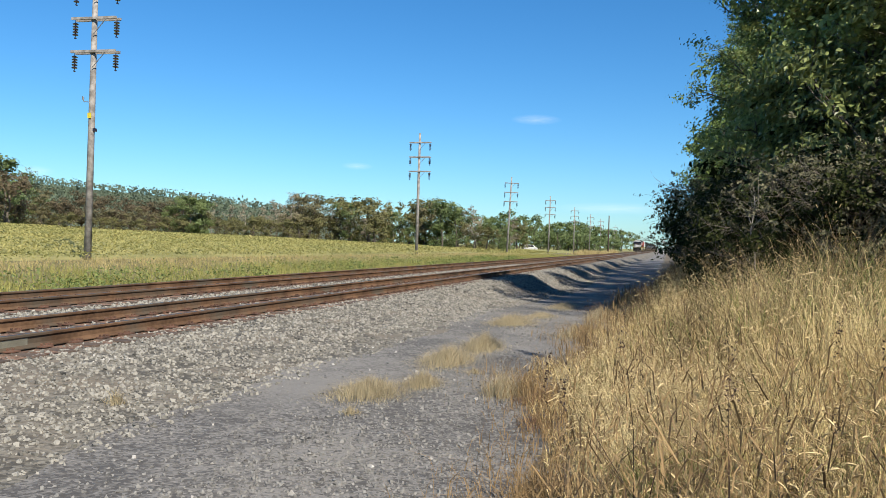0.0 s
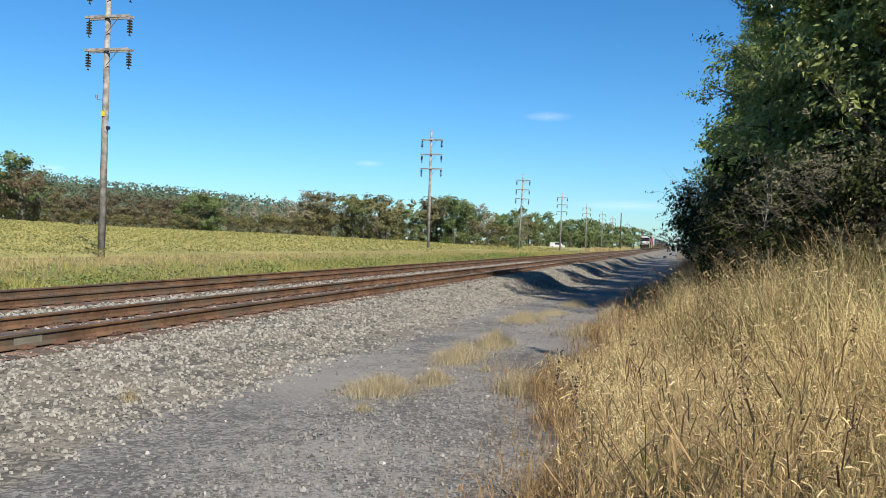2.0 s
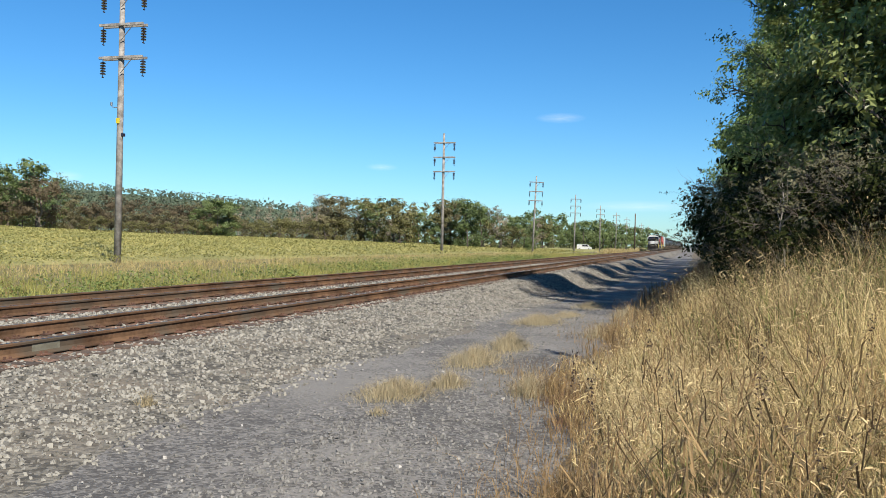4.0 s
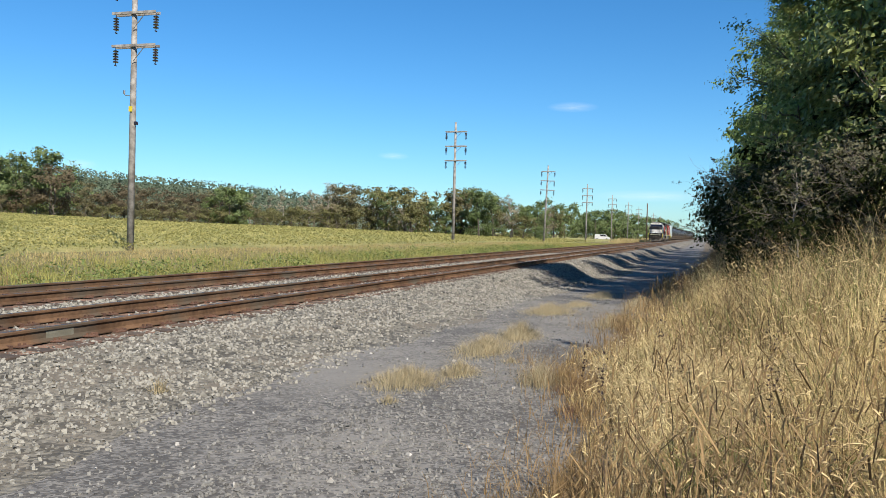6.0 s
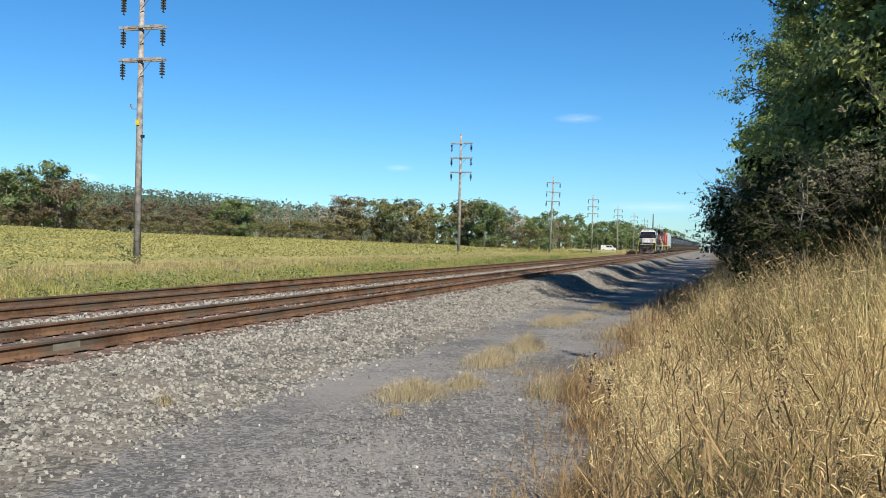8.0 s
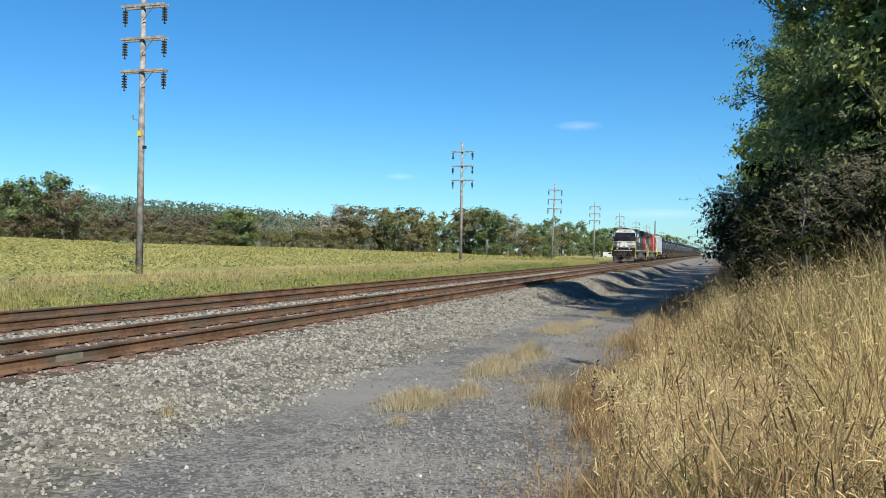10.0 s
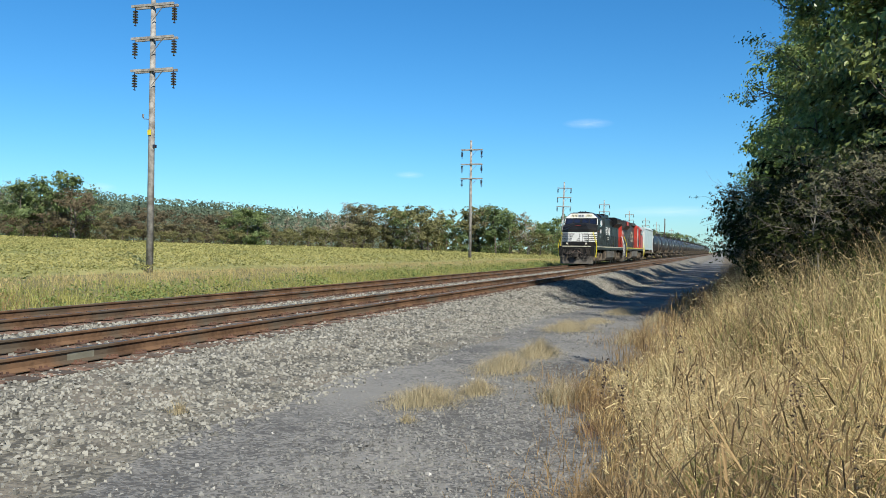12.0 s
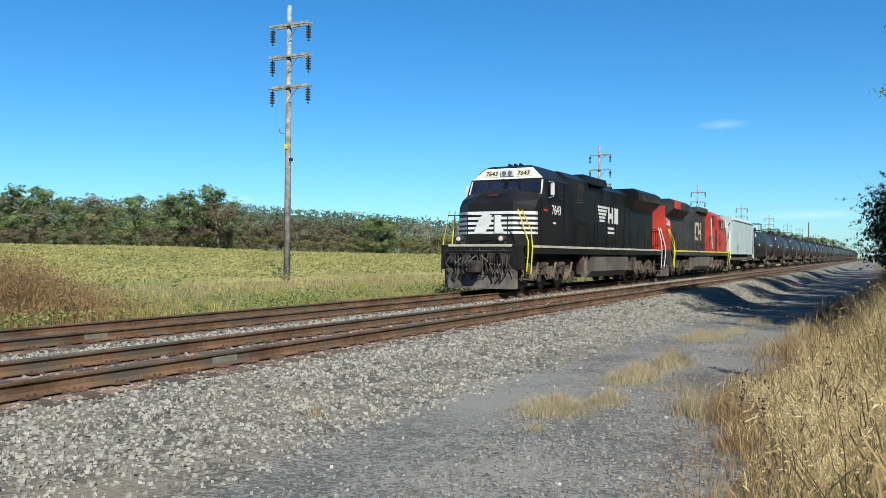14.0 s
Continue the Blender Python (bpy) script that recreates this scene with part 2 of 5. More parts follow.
def land(x, y):
    x, y = np.asarray(x, float), np.asarray(y, float)
    z = 0.185 * smooth01(-4.3, -7.2, x) - 0.25 * smooth01(-14.0, -15.6, x)
    z = z + 0.45 * smooth01(-17, -26, x) * (1 - smooth01(95, 150, y))
    u = np.maximum(-26 - x, 0)
    fade = 1 - smooth01(160, 400, np.hypot(x, y))
    z = z + (1.55 * (1 - np.exp(-u / 32)) + 0.7 * smooth01(-78, -115, x)) * fade
    z = z + 0.45 * smooth01(-0.6, 5, x)
    # further on the road lies lower and the ballast bank is steeper and heaped
    far = smooth01(16, 42, y) * (1 - smooth01(230, 300, y))
    z = z - 0.5 * far * smooth01(-6.9, -5.2, x) * (1 - smooth01(-0.5, 3.5, x))
    heap = 0.16 * np.sin(y * 0.42) + 0.12 * np.sin(y * 0.95 + 1.3)
    z = z + heap * far * np.exp(-((x + 5.7) / 0.75) ** 2)
    z = z + 0.02 * np.sin(x * 2.1 + y * 0.7) * np.sin(y * 1.3 - x) * smooth01(-7.0, -4.5, x)
    return z


def build_ground():
    xs = np.concatenate([[-1800, -1000, -600, -400, -300], np.arange(-240, -60, 8), np.arange(-60, -16, 2), [-16, -15.6, -15, -14.4, -13.9, -12.4, -10.4, -8.4, -7.2, -6.9, -6.6, -6.3, -6, -5.7, -5.4, -5.1, -4.75, -4.4],
                         np.arange(-4.0, 3.1, 0.4), [4, 5, 7, 10, 15, 25, 50, 100, 300, 1000, 1800]])
    ys = np.concatenate([[-1500, -500, -150, -50, -20, -8], np.arange(-4, 30, 0.5), np.arange(30, 100, 1), np.arange(100, 240, 4), [260, 300, 350, 420, 500, 700, 1000, 1600, 2600]])
    X, Y = np.meshgrid(xs, ys)
    wob = 0.22 * np.sin(Y * 0.55) + 0.14 * np.sin(Y * 1.7 + 1)
    near = np.exp(-((X + 4.4) / 0.7) ** 2) + np.exp(-((X + 1.0) / 0.9) ** 2)
    X = X + wob * near * (Y < 240)
    Z = land(X, Y)
    V = np.stack([X, Y, Z], -1).reshape(-1, 3)
    nx, ny = len(xs), len(ys)
    idx = np.arange(nx * ny).reshape(ny, nx)
    F = np.stack([idx[:-1, :-1], idx[:-1, 1:], idx[1:, 1:], idx[1:, :-1]], -1).reshape(-1, 4)
    ob = mesh_ob("ground", V, F, [M_FIELD, M_VERGE, M_BALLAST, M_ROAD, M_DIRT], smooth=True)
    xm = np.tile((xs[:-1] + xs[1:]) / 2, ny - 1)
    slot = np.select([xm < -26, xm < -15.0, xm < -4.4, xm < -1.0], [0, 1, 2, 3], 4)
    ob.data.polygons.foreach_set("material_index", slot.astype(np.int32))
    tagged(ob, "grey gravel access road, stone ballast bed and yellowing field", "ground", kind="structure")


build_ground()


# ---- the two tracks ----
def rail_section():
    """Half widths and heights of a flat-bottomed rail, 0.18 m high."""
    right = [(0.075, 0.0), (0.075, 0.012), (0.02, 0.032), (0.010, 0.05), (0.010, 0.128), (0.034, 0.142), (0.036, 0.168), (0.024, 0.18)]
    return right + [(-w, h) for w, h in reversed(right)]


def build_rail(parent, x):
    sec = rail_section()
    ys = [-60, -10] + list(range(0, 60, 10)) + [80, 120, 200, 400, 900]
    bm = B()
    loft(bm, [[(w, y, TIE_Z + h) for w, h in sec] for y in ys])
    bm.faces.ensure_lookup_table()
    me_mats = [M_RAIL, M_RAILTOP]
    for f in bm.faces:
        if f.calc_center_median().z > TIE_Z + 0.177:
            f.material_index = 1
    r = part("rail", bm, me_mats, parent, "rust-brown steel rail with a worn head")
    r.matrix_basis = pose(x, 0, 0)
    return r


def paint_mark(rail_x, y0, y1):
    """A pale paint mark on a rail's web."""
    bm = B()
    box(bm, rail_x + 0.011, rail_x + 0.016, y0, y1, TIE_Z + 0.03, TIE_Z + 0.14)
    tagged(part("paint_mark", bm, M_MARK), "pale paint mark on the rusty rail web", "paint mark", kind="structure")


def build_track(cx, label):
    tr = thing("railway_track", label, "track", "parallel tracks", "structure")
    for s in (-0.755, 0.755):
        build_rail(tr, cx + s)
    rng = random.Random(int(-cx * 10))
    bm = B()
    box(bm, -1.3, 1.3, -0.11, 0.11, -0.16, 0.0, 0.012)
    master = None
    for i in range(280):
        y = -4 + i * 0.545
        m = pose(cx + rng.uniform(-0.05, 0.05), y, TIE_Z - 0.004 + rng.uniform(-0.02, 0.0), 0, 0, rng.uniform(-1.5, 1.5))
        if master is None:
            master = part("sleeper", bm, M_TIE, tr)
            master.matrix_basis = m
        else:
            same(master, "sleeper", tr, m)
    # rail anchors, plates and spikes along both rails, too many to tell apart
    bm = B()
    for i in range(110):
        y = -4 + i * 0.545
        for s in (-0.755, 0.755):
            box(bm, cx + s - 0.17, cx + s + 0.17, y - 0.09, y + 0.09, TIE_Z - 0.002, TIE_Z + 0.014)
            for o in (-0.10, 0.10):
                box(bm, cx + s + o - 0.012, cx + s + o + 0.012, y - 0.05, y - 0.025, TIE_Z, TIE_Z + 0.045)
                box(bm, cx + s + o - 0.012, cx + s + o + 0.012, y + 0.03, y + 0.055, TIE_Z, TIE_Z + 0.04)
            if rng.random() < 0.7:
                yy = y + 0.14 * rng.choice((-1, 1))
                box(bm, cx + s - 0.10, cx + s + 0.10, yy - 0.02, yy + 0.02, TIE_Z - 0.03, TIE_Z + 0.03)
    tagged(part("track_fastenings", bm, M_RUST, tr, "rusty tie plates, spikes and rail anchors"), kind="stuff")
    return tr


build_track(NEAR_X, "rust-brown double rails on weathered wooden sleepers in stone ballast")
build_track(FAR_X, "rust-brown rails on ballast beside the field verge")

paint_mark(NEAR_X + 0.755, 7.9, 8.35)
paint_mark(FAR_X + 0.755, 9.0, 9.45)


def build_rust_strips():
    """Rust-stained stone next to the rails."""
    rng = np.random.default_rng(4)
    for cx in (NEAR_X, FAR_X):
        ys = np.arange(-4, 160, 0.4)
        for a, b in ((-1.25, -0.40), (-0.25, 0.55), (0.62, 1.22)):
            l = cx + a + rng.normal(0, 0.05, len(ys))
            r = cx + b + rng.normal(0, 0.06, len(ys))
            zl, zr = land(l, ys) + 0.012, land(r, ys) + 0.012
            V = np.concatenate([np.stack([l, ys, zl], 1), np.stack([r, ys, zr], 1)])
            n = len(ys)
            F = [(i, n + i, n + i + 1, i + 1) for i in range(n - 1)]
            tagged(mesh_ob("rust_stained_bed", V, F, M_RUSTBED), "rust-stained crushed stone along the rails", "ballast", kind="structure")


build_rust_strips()


# ---- stones ----
def stone_cloud(name, x, y, size, material, label, seed, sink=0.25, parent=None):
    """Small angular stones, each a skewed 8-cornered lump."""
    rng = np.random.default_rng(seed)
    n = len(x)
    base = np.array([(-1, -1, -1), (1, -1, -1), (1, 1, -1), (-1, 1, -1), (-1, -1, 1), (1, -1, 1), (1, 1, 1), (-1, 1, 1)], float) * 0.5
    base[4:, :2] *= 0.6
    v = base[None] * (1 + rng.uniform(-0.55, 0.45, (n, 8, 3))) * (size[:, None, None] * rng.uniform(0.6, 1.25, (n, 1, 3)) * np.array([1.25, 0.95, 0.8]))
    a, b = rng.uniform(0, math.tau, n), rng.normal(0, 1.1, n)
    ca, sa, cb, sb = np.cos(a), np.sin(a), np.cos(b), np.sin(b)
    x1, z1 = v[..., 0] * cb[:, None] + v[..., 2] * sb[:, None], -v[..., 0] * sb[:, None] + v[..., 2] * cb[:, None]
    v = np.stack([x1 * ca[:, None] - v[..., 1] * sa[:, None], x1 * sa[:, None] + v[..., 1] * ca[:, None], z1], -1)
    v += np.stack([x, y, land(x, y) + size * (0.36 - sink)], -1)[:, None]
    f = np.array([(3, 2, 1, 0), (4, 5, 6, 7), (0, 1, 5, 4), (1, 2, 6, 5), (2, 3, 7, 6), (3, 0, 4, 7)])
    F = (np.arange(n)[:, None, None] * 8 + f[None]).reshape(-1, 4)
    ob = mesh_ob(name, v.reshape(-1, 3), F, material)
    return tagged(ob, label, "gravel", kind="stuff")


def spread_y(rng, n, y0, y1, power):
    return y0 + (y1 - y0) * rng.random(n) ** power


def build_stones():
    rng = np.random.default_rng(11)
    n = 31000
    y = spread_y(rng, n, 1.0, 62, 2.1)
    x = rng.uniform(-7.55, -4.2, n)
    keep = rng.random(n) < 0.25 + 0.75 * smooth01(-4.3, -5.0, x + 0.3 * np.sin(y * 0.6))
    x, y = x[keep], y[keep]
    stone_cloud("ballast_stones", x, y, rng.uniform(0.016, 0.042, len(x)) * (1 + 0.016 * y), M_STONE, "grey crushed stone ballast on the shoulder", 1)
    n = 12000
    y = spread_y(rng, n, 4, 60, 1.5)
    x = np.concatenate([rng.uniform(-11.25, -9.6, n // 2), rng.uniform(-14.6, -13.6, n // 6), rng.uniform(NEAR_X - 0.65, NEAR_X + 0.65, n // 6), rng.uniform(FAR_X - 0.65, FAR_X + 0.65, n // 6)])
    y = y[:len(x)]
    stone_cloud("ballast_stones", x, y, rng.uniform(0.03, 0.06, len(x)) * (1 + 0.01 * y), M_STONE, "pale ballast stones between the rails", 2)
    n = 15000
    y = spread_y(rng, n, 3.2, 26, 1.7)
    x = rng.uniform(-4.6, -0.9, n)
    rut = np.exp(-((x + 3.9 + 0.3 * np.sin(y * 0.3)) / 0.5) ** 2) * 0.8 + np.exp(-((x + 2.0) / 0.35) ** 2) * 0.7 * (y > 8)
    keep = rng.random(n) > rut
    x, y = x[keep], y[keep]
    stone_cloud("loose_chips", x, y, (0.005 + 0.022 * rng.random(len(x)) ** 3) * (1 + 0.03 * y), M_CHIP, "loose grey stone chips on the road", 3)
    n = 3500
    x, y = rng.uniform(-7.5, -4.4, n), rng.uniform(-14, 1.4, n)
    stone_cloud("ballast_stones", x, y, rng.uniform(0.03, 0.06, n), M_STONE, "grey crushed stone ballast on the shoulder", 8)
    n = 90
    y = spread_y(rng, n, 3.4, 22, 1.3)
    x = rng.uniform(-7.0, -1.2, n)
    stone_cloud("pale_pebbles", x, y, rng.uniform(0.015, 0.04, n), M_PALE, "scattered pale limestone pebbles", 5, 0.1)
    n = 6500
    y = spread_y(rng, n, 4.0, 12, 1.3)
    x = -0.8 - rng.random(n) ** 0.8 * 2.3
    stone_cloud("coarse_gravel", x, y, 0.008 + 0.022 * rng.random(n) ** 3, M_CHIP, "coarse grey gravel strewn along the road's edge", 7)
    n = 26
    stone_cloud("pale_pebbles", -6.45 + rng.normal(0, 0.14, n), 8.35 + rng.normal(0, 0.2, n), rng.uniform(0.012, 0.032, n), M_PALE, "spill of pale crushed stone on the ballast shoulder", 6, 0.1)


build_stones()


def leaf_quads(c, s, seed, flat=0.0, out=None):
    """Folded diamond leaves at c; out: the ways that their faces roughly look."""
    rng = np.random.default_rng(seed)
    n = len(c)
    u = rng.normal(0, 1, (n, 3))
    u[:, 2] *= 1 - flat
    u /= np.linalg.norm(u, axis=1)[:, None]
    w = rng.normal(0, 1, (n, 3))
    w[:, 2] *= 1 - flat
    if out is not None:
        face = out + rng.normal(0, 0.5, (n, 3))
        u = np.cross(u, face)
        u /= np.linalg.norm(u, axis=1)[:, None] + 1e-9
        w = np.cross(u, face)
    w = np.cross(u, np.cross(u, w))
    w /= np.linalg.norm(w, axis=1)[:, None]
    k = np.cross(u, w)
    s = np.broadcast_to(s, (n,))[:, None]
    V = np.stack([c - u * s, c + w * s * 0.55 + k * s * 0.18, c + u * s, c - w * s * 0.55 + k * s * 0.18], 1)
    F = np.arange(n)[:, None] * 4 + np.arange(4)[None]
    return V.reshape(-1, 3), F


# ---- grass ----
def blades(x, y, h, width, lean, seed, z=None, bend=0.5):
    """Bent ribbons, three faces each."""
    rng = np.random.default_rng(seed)
    n = len(x)
    z = land(x, y) - 0.02 if z is None else z
    a, d = rng.uniform(0, math.tau, n), rng.uniform(0, math.tau, n)
    l = np.abs(rng.normal(0, lean, n)) + 0.04
    w = width * rng.uniform(0.6, 1.4, n)
    side = np.stack([np.cos(a), np.sin(a), np.zeros(n)], 1) * w[:, None]
    out = np.stack([np.cos(d), np.sin(d), np.zeros(n)], 1)
    base = np.stack([x, y, z], 1)
    up = np.array([0, 0, 1.0])
    mid = base + out * (h * l * 0.35)[:, None] + up * (h * 0.58)[:, None]
    tip = base + out * (h * l * (1 + bend))[:, None] + up * (h * np.sqrt(np.maximum(1 - l * l * 0.6, 0.2)))[:, None]
    V = np.stack([base - side, base + side, mid - side * 0.8, mid + side * 0.8, tip], 1)
    i = np.arange(n)[:, None] * 5
    quads = i + np.array([[0, 1, 3, 2]])
    tris = i + np.array([[2, 3, 4]])
    return V.reshape(-1, 3), quads.tolist() + tris.tolist(), tip


def stems(x, y, h, width, lean, seed):
    """Fine arching stalks of four faces whose tips nod over. Also gives each tip and the way it points."""
    rng = np.random.default_rng(seed)
    n = len(x)
    d, a = rng.uniform(0, math.tau, n), rng.uniform(0, math.tau, n)
    tilt = np.abs(rng.normal(0, lean, n))
    nod = rng.uniform(0.3, 1.7, n)
    w = width * rng.uniform(0.6, 1.4, n)
    side = np.stack([np.cos(a), np.sin(a), np.zeros(n)], 1) * w[:, None]
    out = np.stack([np.cos(d), np.sin(d), np.zeros(n)], 1)
    up = np.array([0, 0, 1.0])
    p = np.stack([x, y, land(x, y) - 0.02], 1)
    rows, way = [p - side, p + side], None
    for k, (step, bend) in enumerate(((0.4, 0.0), (0.32, 0.12), (0.18, 0.5), (0.1, 1.1))):
        ang = tilt + bend * nod
        way = out * np.sin(ang)[:, None] + up * np.cos(ang)[:, None]
        p = p + way * (h * step)[:, None]
        rows += [p - side * (0.9 - 0.2 * k), p + side * (0.9 - 0.2 * k)] if k < 3 else [p]
    i = np.arange(n)[:, None] * 9
    F = []
    for k in range(3):
        F += (i + np.array([[2 * k, 2 * k + 1, 2 * k + 3, 2 * k + 2]])).tolist()
    F += (i + np.array([[6, 7, 8]])).tolist()
    return np.stack(rows, 1).reshape(-1, 3), F, p, way


def foxtails(tips, way, length, radius, seed):
    """Plump bristly heads that carry on a stem's bend and hang at the end: bent four-sided spindles."""
    rng = np.random.default_rng(seed)
    n = len(tips)
    L, R = length * rng.uniform(0.6, 1.35, n), radius * rng.uniform(0.7, 1.3, n)
    sag = rng.uniform(0.2, 0.9, n)[:, None]
    across = np.cross(way, np.array([0.3, 0.2, 1.0]))
    across /= np.linalg.norm(across, axis=1)[:, None] + 1e-9
    other = np.cross(across, way)
    down = np.array([0, 0, -1.0])
    p1 = tips + way * (L * 0.3)[:, None]
    p2 = p1 + (way + down * sag * 0.5) * (L * 0.38)[:, None]
    p3 = p2 + (way + down * sag) * (L * 0.32)[:, None]
    rows = [tips[:, None]]
    for q, k in ((p1, 0.9), (p2, 1.0)):
        r = (R * k)[:, None]
        rows.append(np.stack([q + across * r, q + other * r, q - across * r, q - other * r], 1))
    rows.append(p3[:, None])
    V = np.concatenate(rows, 1)
    f = [(0, 1, 2), (0, 2, 3), (0, 3, 4), (0, 4, 1), (1, 5, 6, 2), (2, 6, 7, 3), (3, 7, 8, 4), (4, 8, 5, 1), (5, 9, 6), (6, 9, 7), (7, 9, 8), (8, 9, 5)]
    F = [tuple(k * 10 + j for j in q) for k in range(n) for q in f]
    return V.reshape(-1, 3), F


def verge_edge(y):
    """Left edge of the tall grass beside the road."""
    return -1.45 + 0.75 * (1 - smooth01(4.5, 8.5, y)) + 0.25 * np.sin(y * 1.1) + 0.9 * smooth01(28, 60, y) + 0.022 * np.maximum(y - 50, 0)


def lumps(x, y, size, seed):
    """Smooth value noise, 0 to 1."""
    rng = np.random.default_rng(seed)
    g = rng.random((64, 64))
    u, v = x / size, y / size
    i, j = np.floor(u).astype(int), np.floor(v).astype(int)
    a, b = smooth01(0, 1, u - i), smooth01(0, 1, v - j)
    q = lambda k, l: g[k % 64, l % 64]
    return (q(i, j) * (1 - a) + q(i + 1, j) * a) * (1 - b) + (q(i, j + 1) * (1 - a) + q(i + 1, j + 1) * a) * b


def build_bank_grass():
    rng = np.random.default_rng(21)
    n = 122000
    y = spread_y(rng, n, 3.0, 34, 1.85)
    x = verge_edge(y) + rng.random(n) ** 1.15 * (3.6 + 0.16 * y)
    ok = (x < 7.5)
    x, y = x[ok], y[ok]
    clump = lumps(x, y, 0.42, 5) * 0.65 + lumps(x, y, 1.3, 6) * 0.35
    keep = rng.random(len(x)) < 0.1 + 1.5 * clump * clump + 0.35 * clump
    x, y, clump = x[keep], y[keep], clump[keep]
    patch = 1.3 * lumps(x, y, 0.9, 7) + 0.7 * lumps(x, y, 0.27, 14) - 1.0 + rng.normal(0, 0.24, len(x)) - 0.55 * smooth01(1.7, 2.9, x - verge_edge(y)) * smooth01(0.3, 0.6, lumps(x, y, 1.7, 15)) - 0.3 * (1 - smooth01(0.1, 0.45, x - verge_edge(y)))
    depth = smooth01(0.25, 2.6, x - verge_edge(y))
    h = (0.22 + 0.68 * depth + 0.45 * smooth01(5, 10, y) * depth) * (0.3 + 1.25 * clump) * rng.uniform(0.5, 1.25, len(x))
    groups = (("tall_dry_grass", patch > -0.12, M_STRAW, 0.0018, "tall dry straw-coloured foxtail grass on the roadside bank"),
              ("green_grass", (patch < -0.58) & (x - verge_edge(y) > 0.6), M_GREENGRASS, 0.0042, "green blades among the dry roadside grass"),
              ("brown_weeds", (patch <= -0.12) & ((patch >= -0.58) | (x - verge_edge(y) <= 0.6)), M_BROWNGRASS, 0.003, "rusty brown weeds among the dry grass"))
    for k, (name, sel, m, w, label) in enumerate(groups):
        if k != 0:
            V, F, tip = blades(x[sel], y[sel], h[sel], w, 0.5, 30 + k)
            tagged(mesh_ob(name, V, F, m), label, "grass", kind="stuff")
        else:
            V, F, tip, way = stems(x[sel], y[sel], h[sel], w, 0.3, 30)
            tagged(mesh_ob(name, V, F, m), label, "grass", kind="stuff")
            pick = rng.random(len(tip)) < np.where(tip[:, 2] > 0.5, 0.30, 0.10)
            V, F = foxtails(tip[pick], way[pick], 0.07, 0.0052, 40)
            tagged(mesh_ob("grass_seed_heads", V, F, M_SEED), "pale nodding foxtail seed heads", "grass", kind="stuff")
    # the palest, densest stand of foxtail, close to the road
    n = 10000
    x, y = 0.15 + rng.normal(0, 0.75, n), 7.6 + rng.normal(0, 1.4, n)
    ok = (x > verge_edge(y) + 0.35) & (y > 4.6)
    x, y = x[ok], y[ok]
    h = rng.uniform(0.45, 0.85, len(x)) * (0.55 + 0.6 * lumps(x, y, 0.4, 23)) * (0.5 + 0.5 * smooth01(0.2, 1.3, x - verge_edge(y)))
    V, F, tip, way = stems(x, y, h, 0.002, 0.32, 48)
    tagged(mesh_ob("pale_foxtail_grass", V, F, M_PALESTRAW), "dense pale bleached foxtail grass at the bank's edge", "grass", kind="stuff")
    pick = rng.random(len(tip)) < 0.42
    V, F = foxtails(tip[pick], way[pick], 0.07, 0.0046, 49)
    tagged(mesh_ob("pale_seed_heads", V, F, M_PALESTRAW), "bleached nodding seed heads of foxtail grass", "grass", kind="stuff")
    # ragged low growth creeping out over the stones
    n = 3000
    y = spread_y(rng, n, 3.6, 30, 1.4)
    x = verge_edge(y) - np.abs(rng.normal(0, 0.28, n)) * (0.4 + 1.4 * lumps(verge_edge(y), y, 0.8, 13)) + 0.1
    V, F, tip = blades(x, y, rng.uniform(0.06, 0.34, n), 0.0028, 0.6, 47)
    tagged(mesh_ob("edge_growth", V, F, M_BROWNGRASS), "ragged brown growth creeping over the road's edge", "grass", kind="stuff")
    # broad curling dead leaves low and high among the stems
    n = 7000
    y = spread_y(rng, n, 3.2, 18, 1.5)
    x = verge_edge(y) + 0.1 + rng.random(n) * (3.4 + 0.14 * y)
    z = land(x, y) + rng.uniform(0.1, 0.9, n) * smooth01(-0.1, 0.9, x - verge_edge(y))
    V, F, tip = blades(x, y, rng.uniform(0.10, 0.26, n), 0.0042, 0.9, 44, z, 1.2)
    tagged(mesh_ob("curled_leaves", V, F, M_BROWNGRASS), "curled brown dead leaves in the grass", "grass", kind="stuff")
    n = 60
    y = spread_y(rng, n, 3.6, 14, 1.2)
    x = verge_edge(y) + 0.5 + rng.random(n) * (2.6 + 0.12 * y)
    V, F, tip = blades(x, y, rng.uniform(0.7, 1.3, n), 0.003, 0.22, 45)
    c = np.repeat(tip, 26, 0) + rng.normal(0, 1, (n * 26, 3)) * np.array([0.012, 0.012, 0.06])
    tagged(mesh_ob("dark_weed_stalks", V, F, M_DARKSTALK), "dark dead weed stalks standing in the grass", "weeds", kind="stuff")
    V, F = leaf_quads(c, 0.009, 46)
    tagged(mesh_ob("dark_weed_heads", V, F, M_DARKSTALK), "dark reddish seed heads on dead weed stalks", "weeds", kind="stuff")
    # rough grass behind the camera
    n = 9000
    x, y = rng.uniform(0.7, 8, n), rng.uniform(-14, 3.2, n)
    far = np.hypot(x, y) > 1.6
    V, F, tip = blades(x[far], y[far], rng.uniform(0.2, 0.5, far.sum()), 0.004, 0.5, 52)
    tagged(mesh_ob("rough_grass", V, F, M_STRAW), "rough dry grass beside the road", "grass", kind="stuff")
    # thin lower cover further off, under the trees
    n = 11000
    y = spread_y(rng, n, 24, 150, 1.4)
    x = verge_edge(y) + rng.random(n) * 4
    V, F, tip = blades(x, y, rng.uniform(0.25, 0.8, n), 0.012, 0.3, 51)
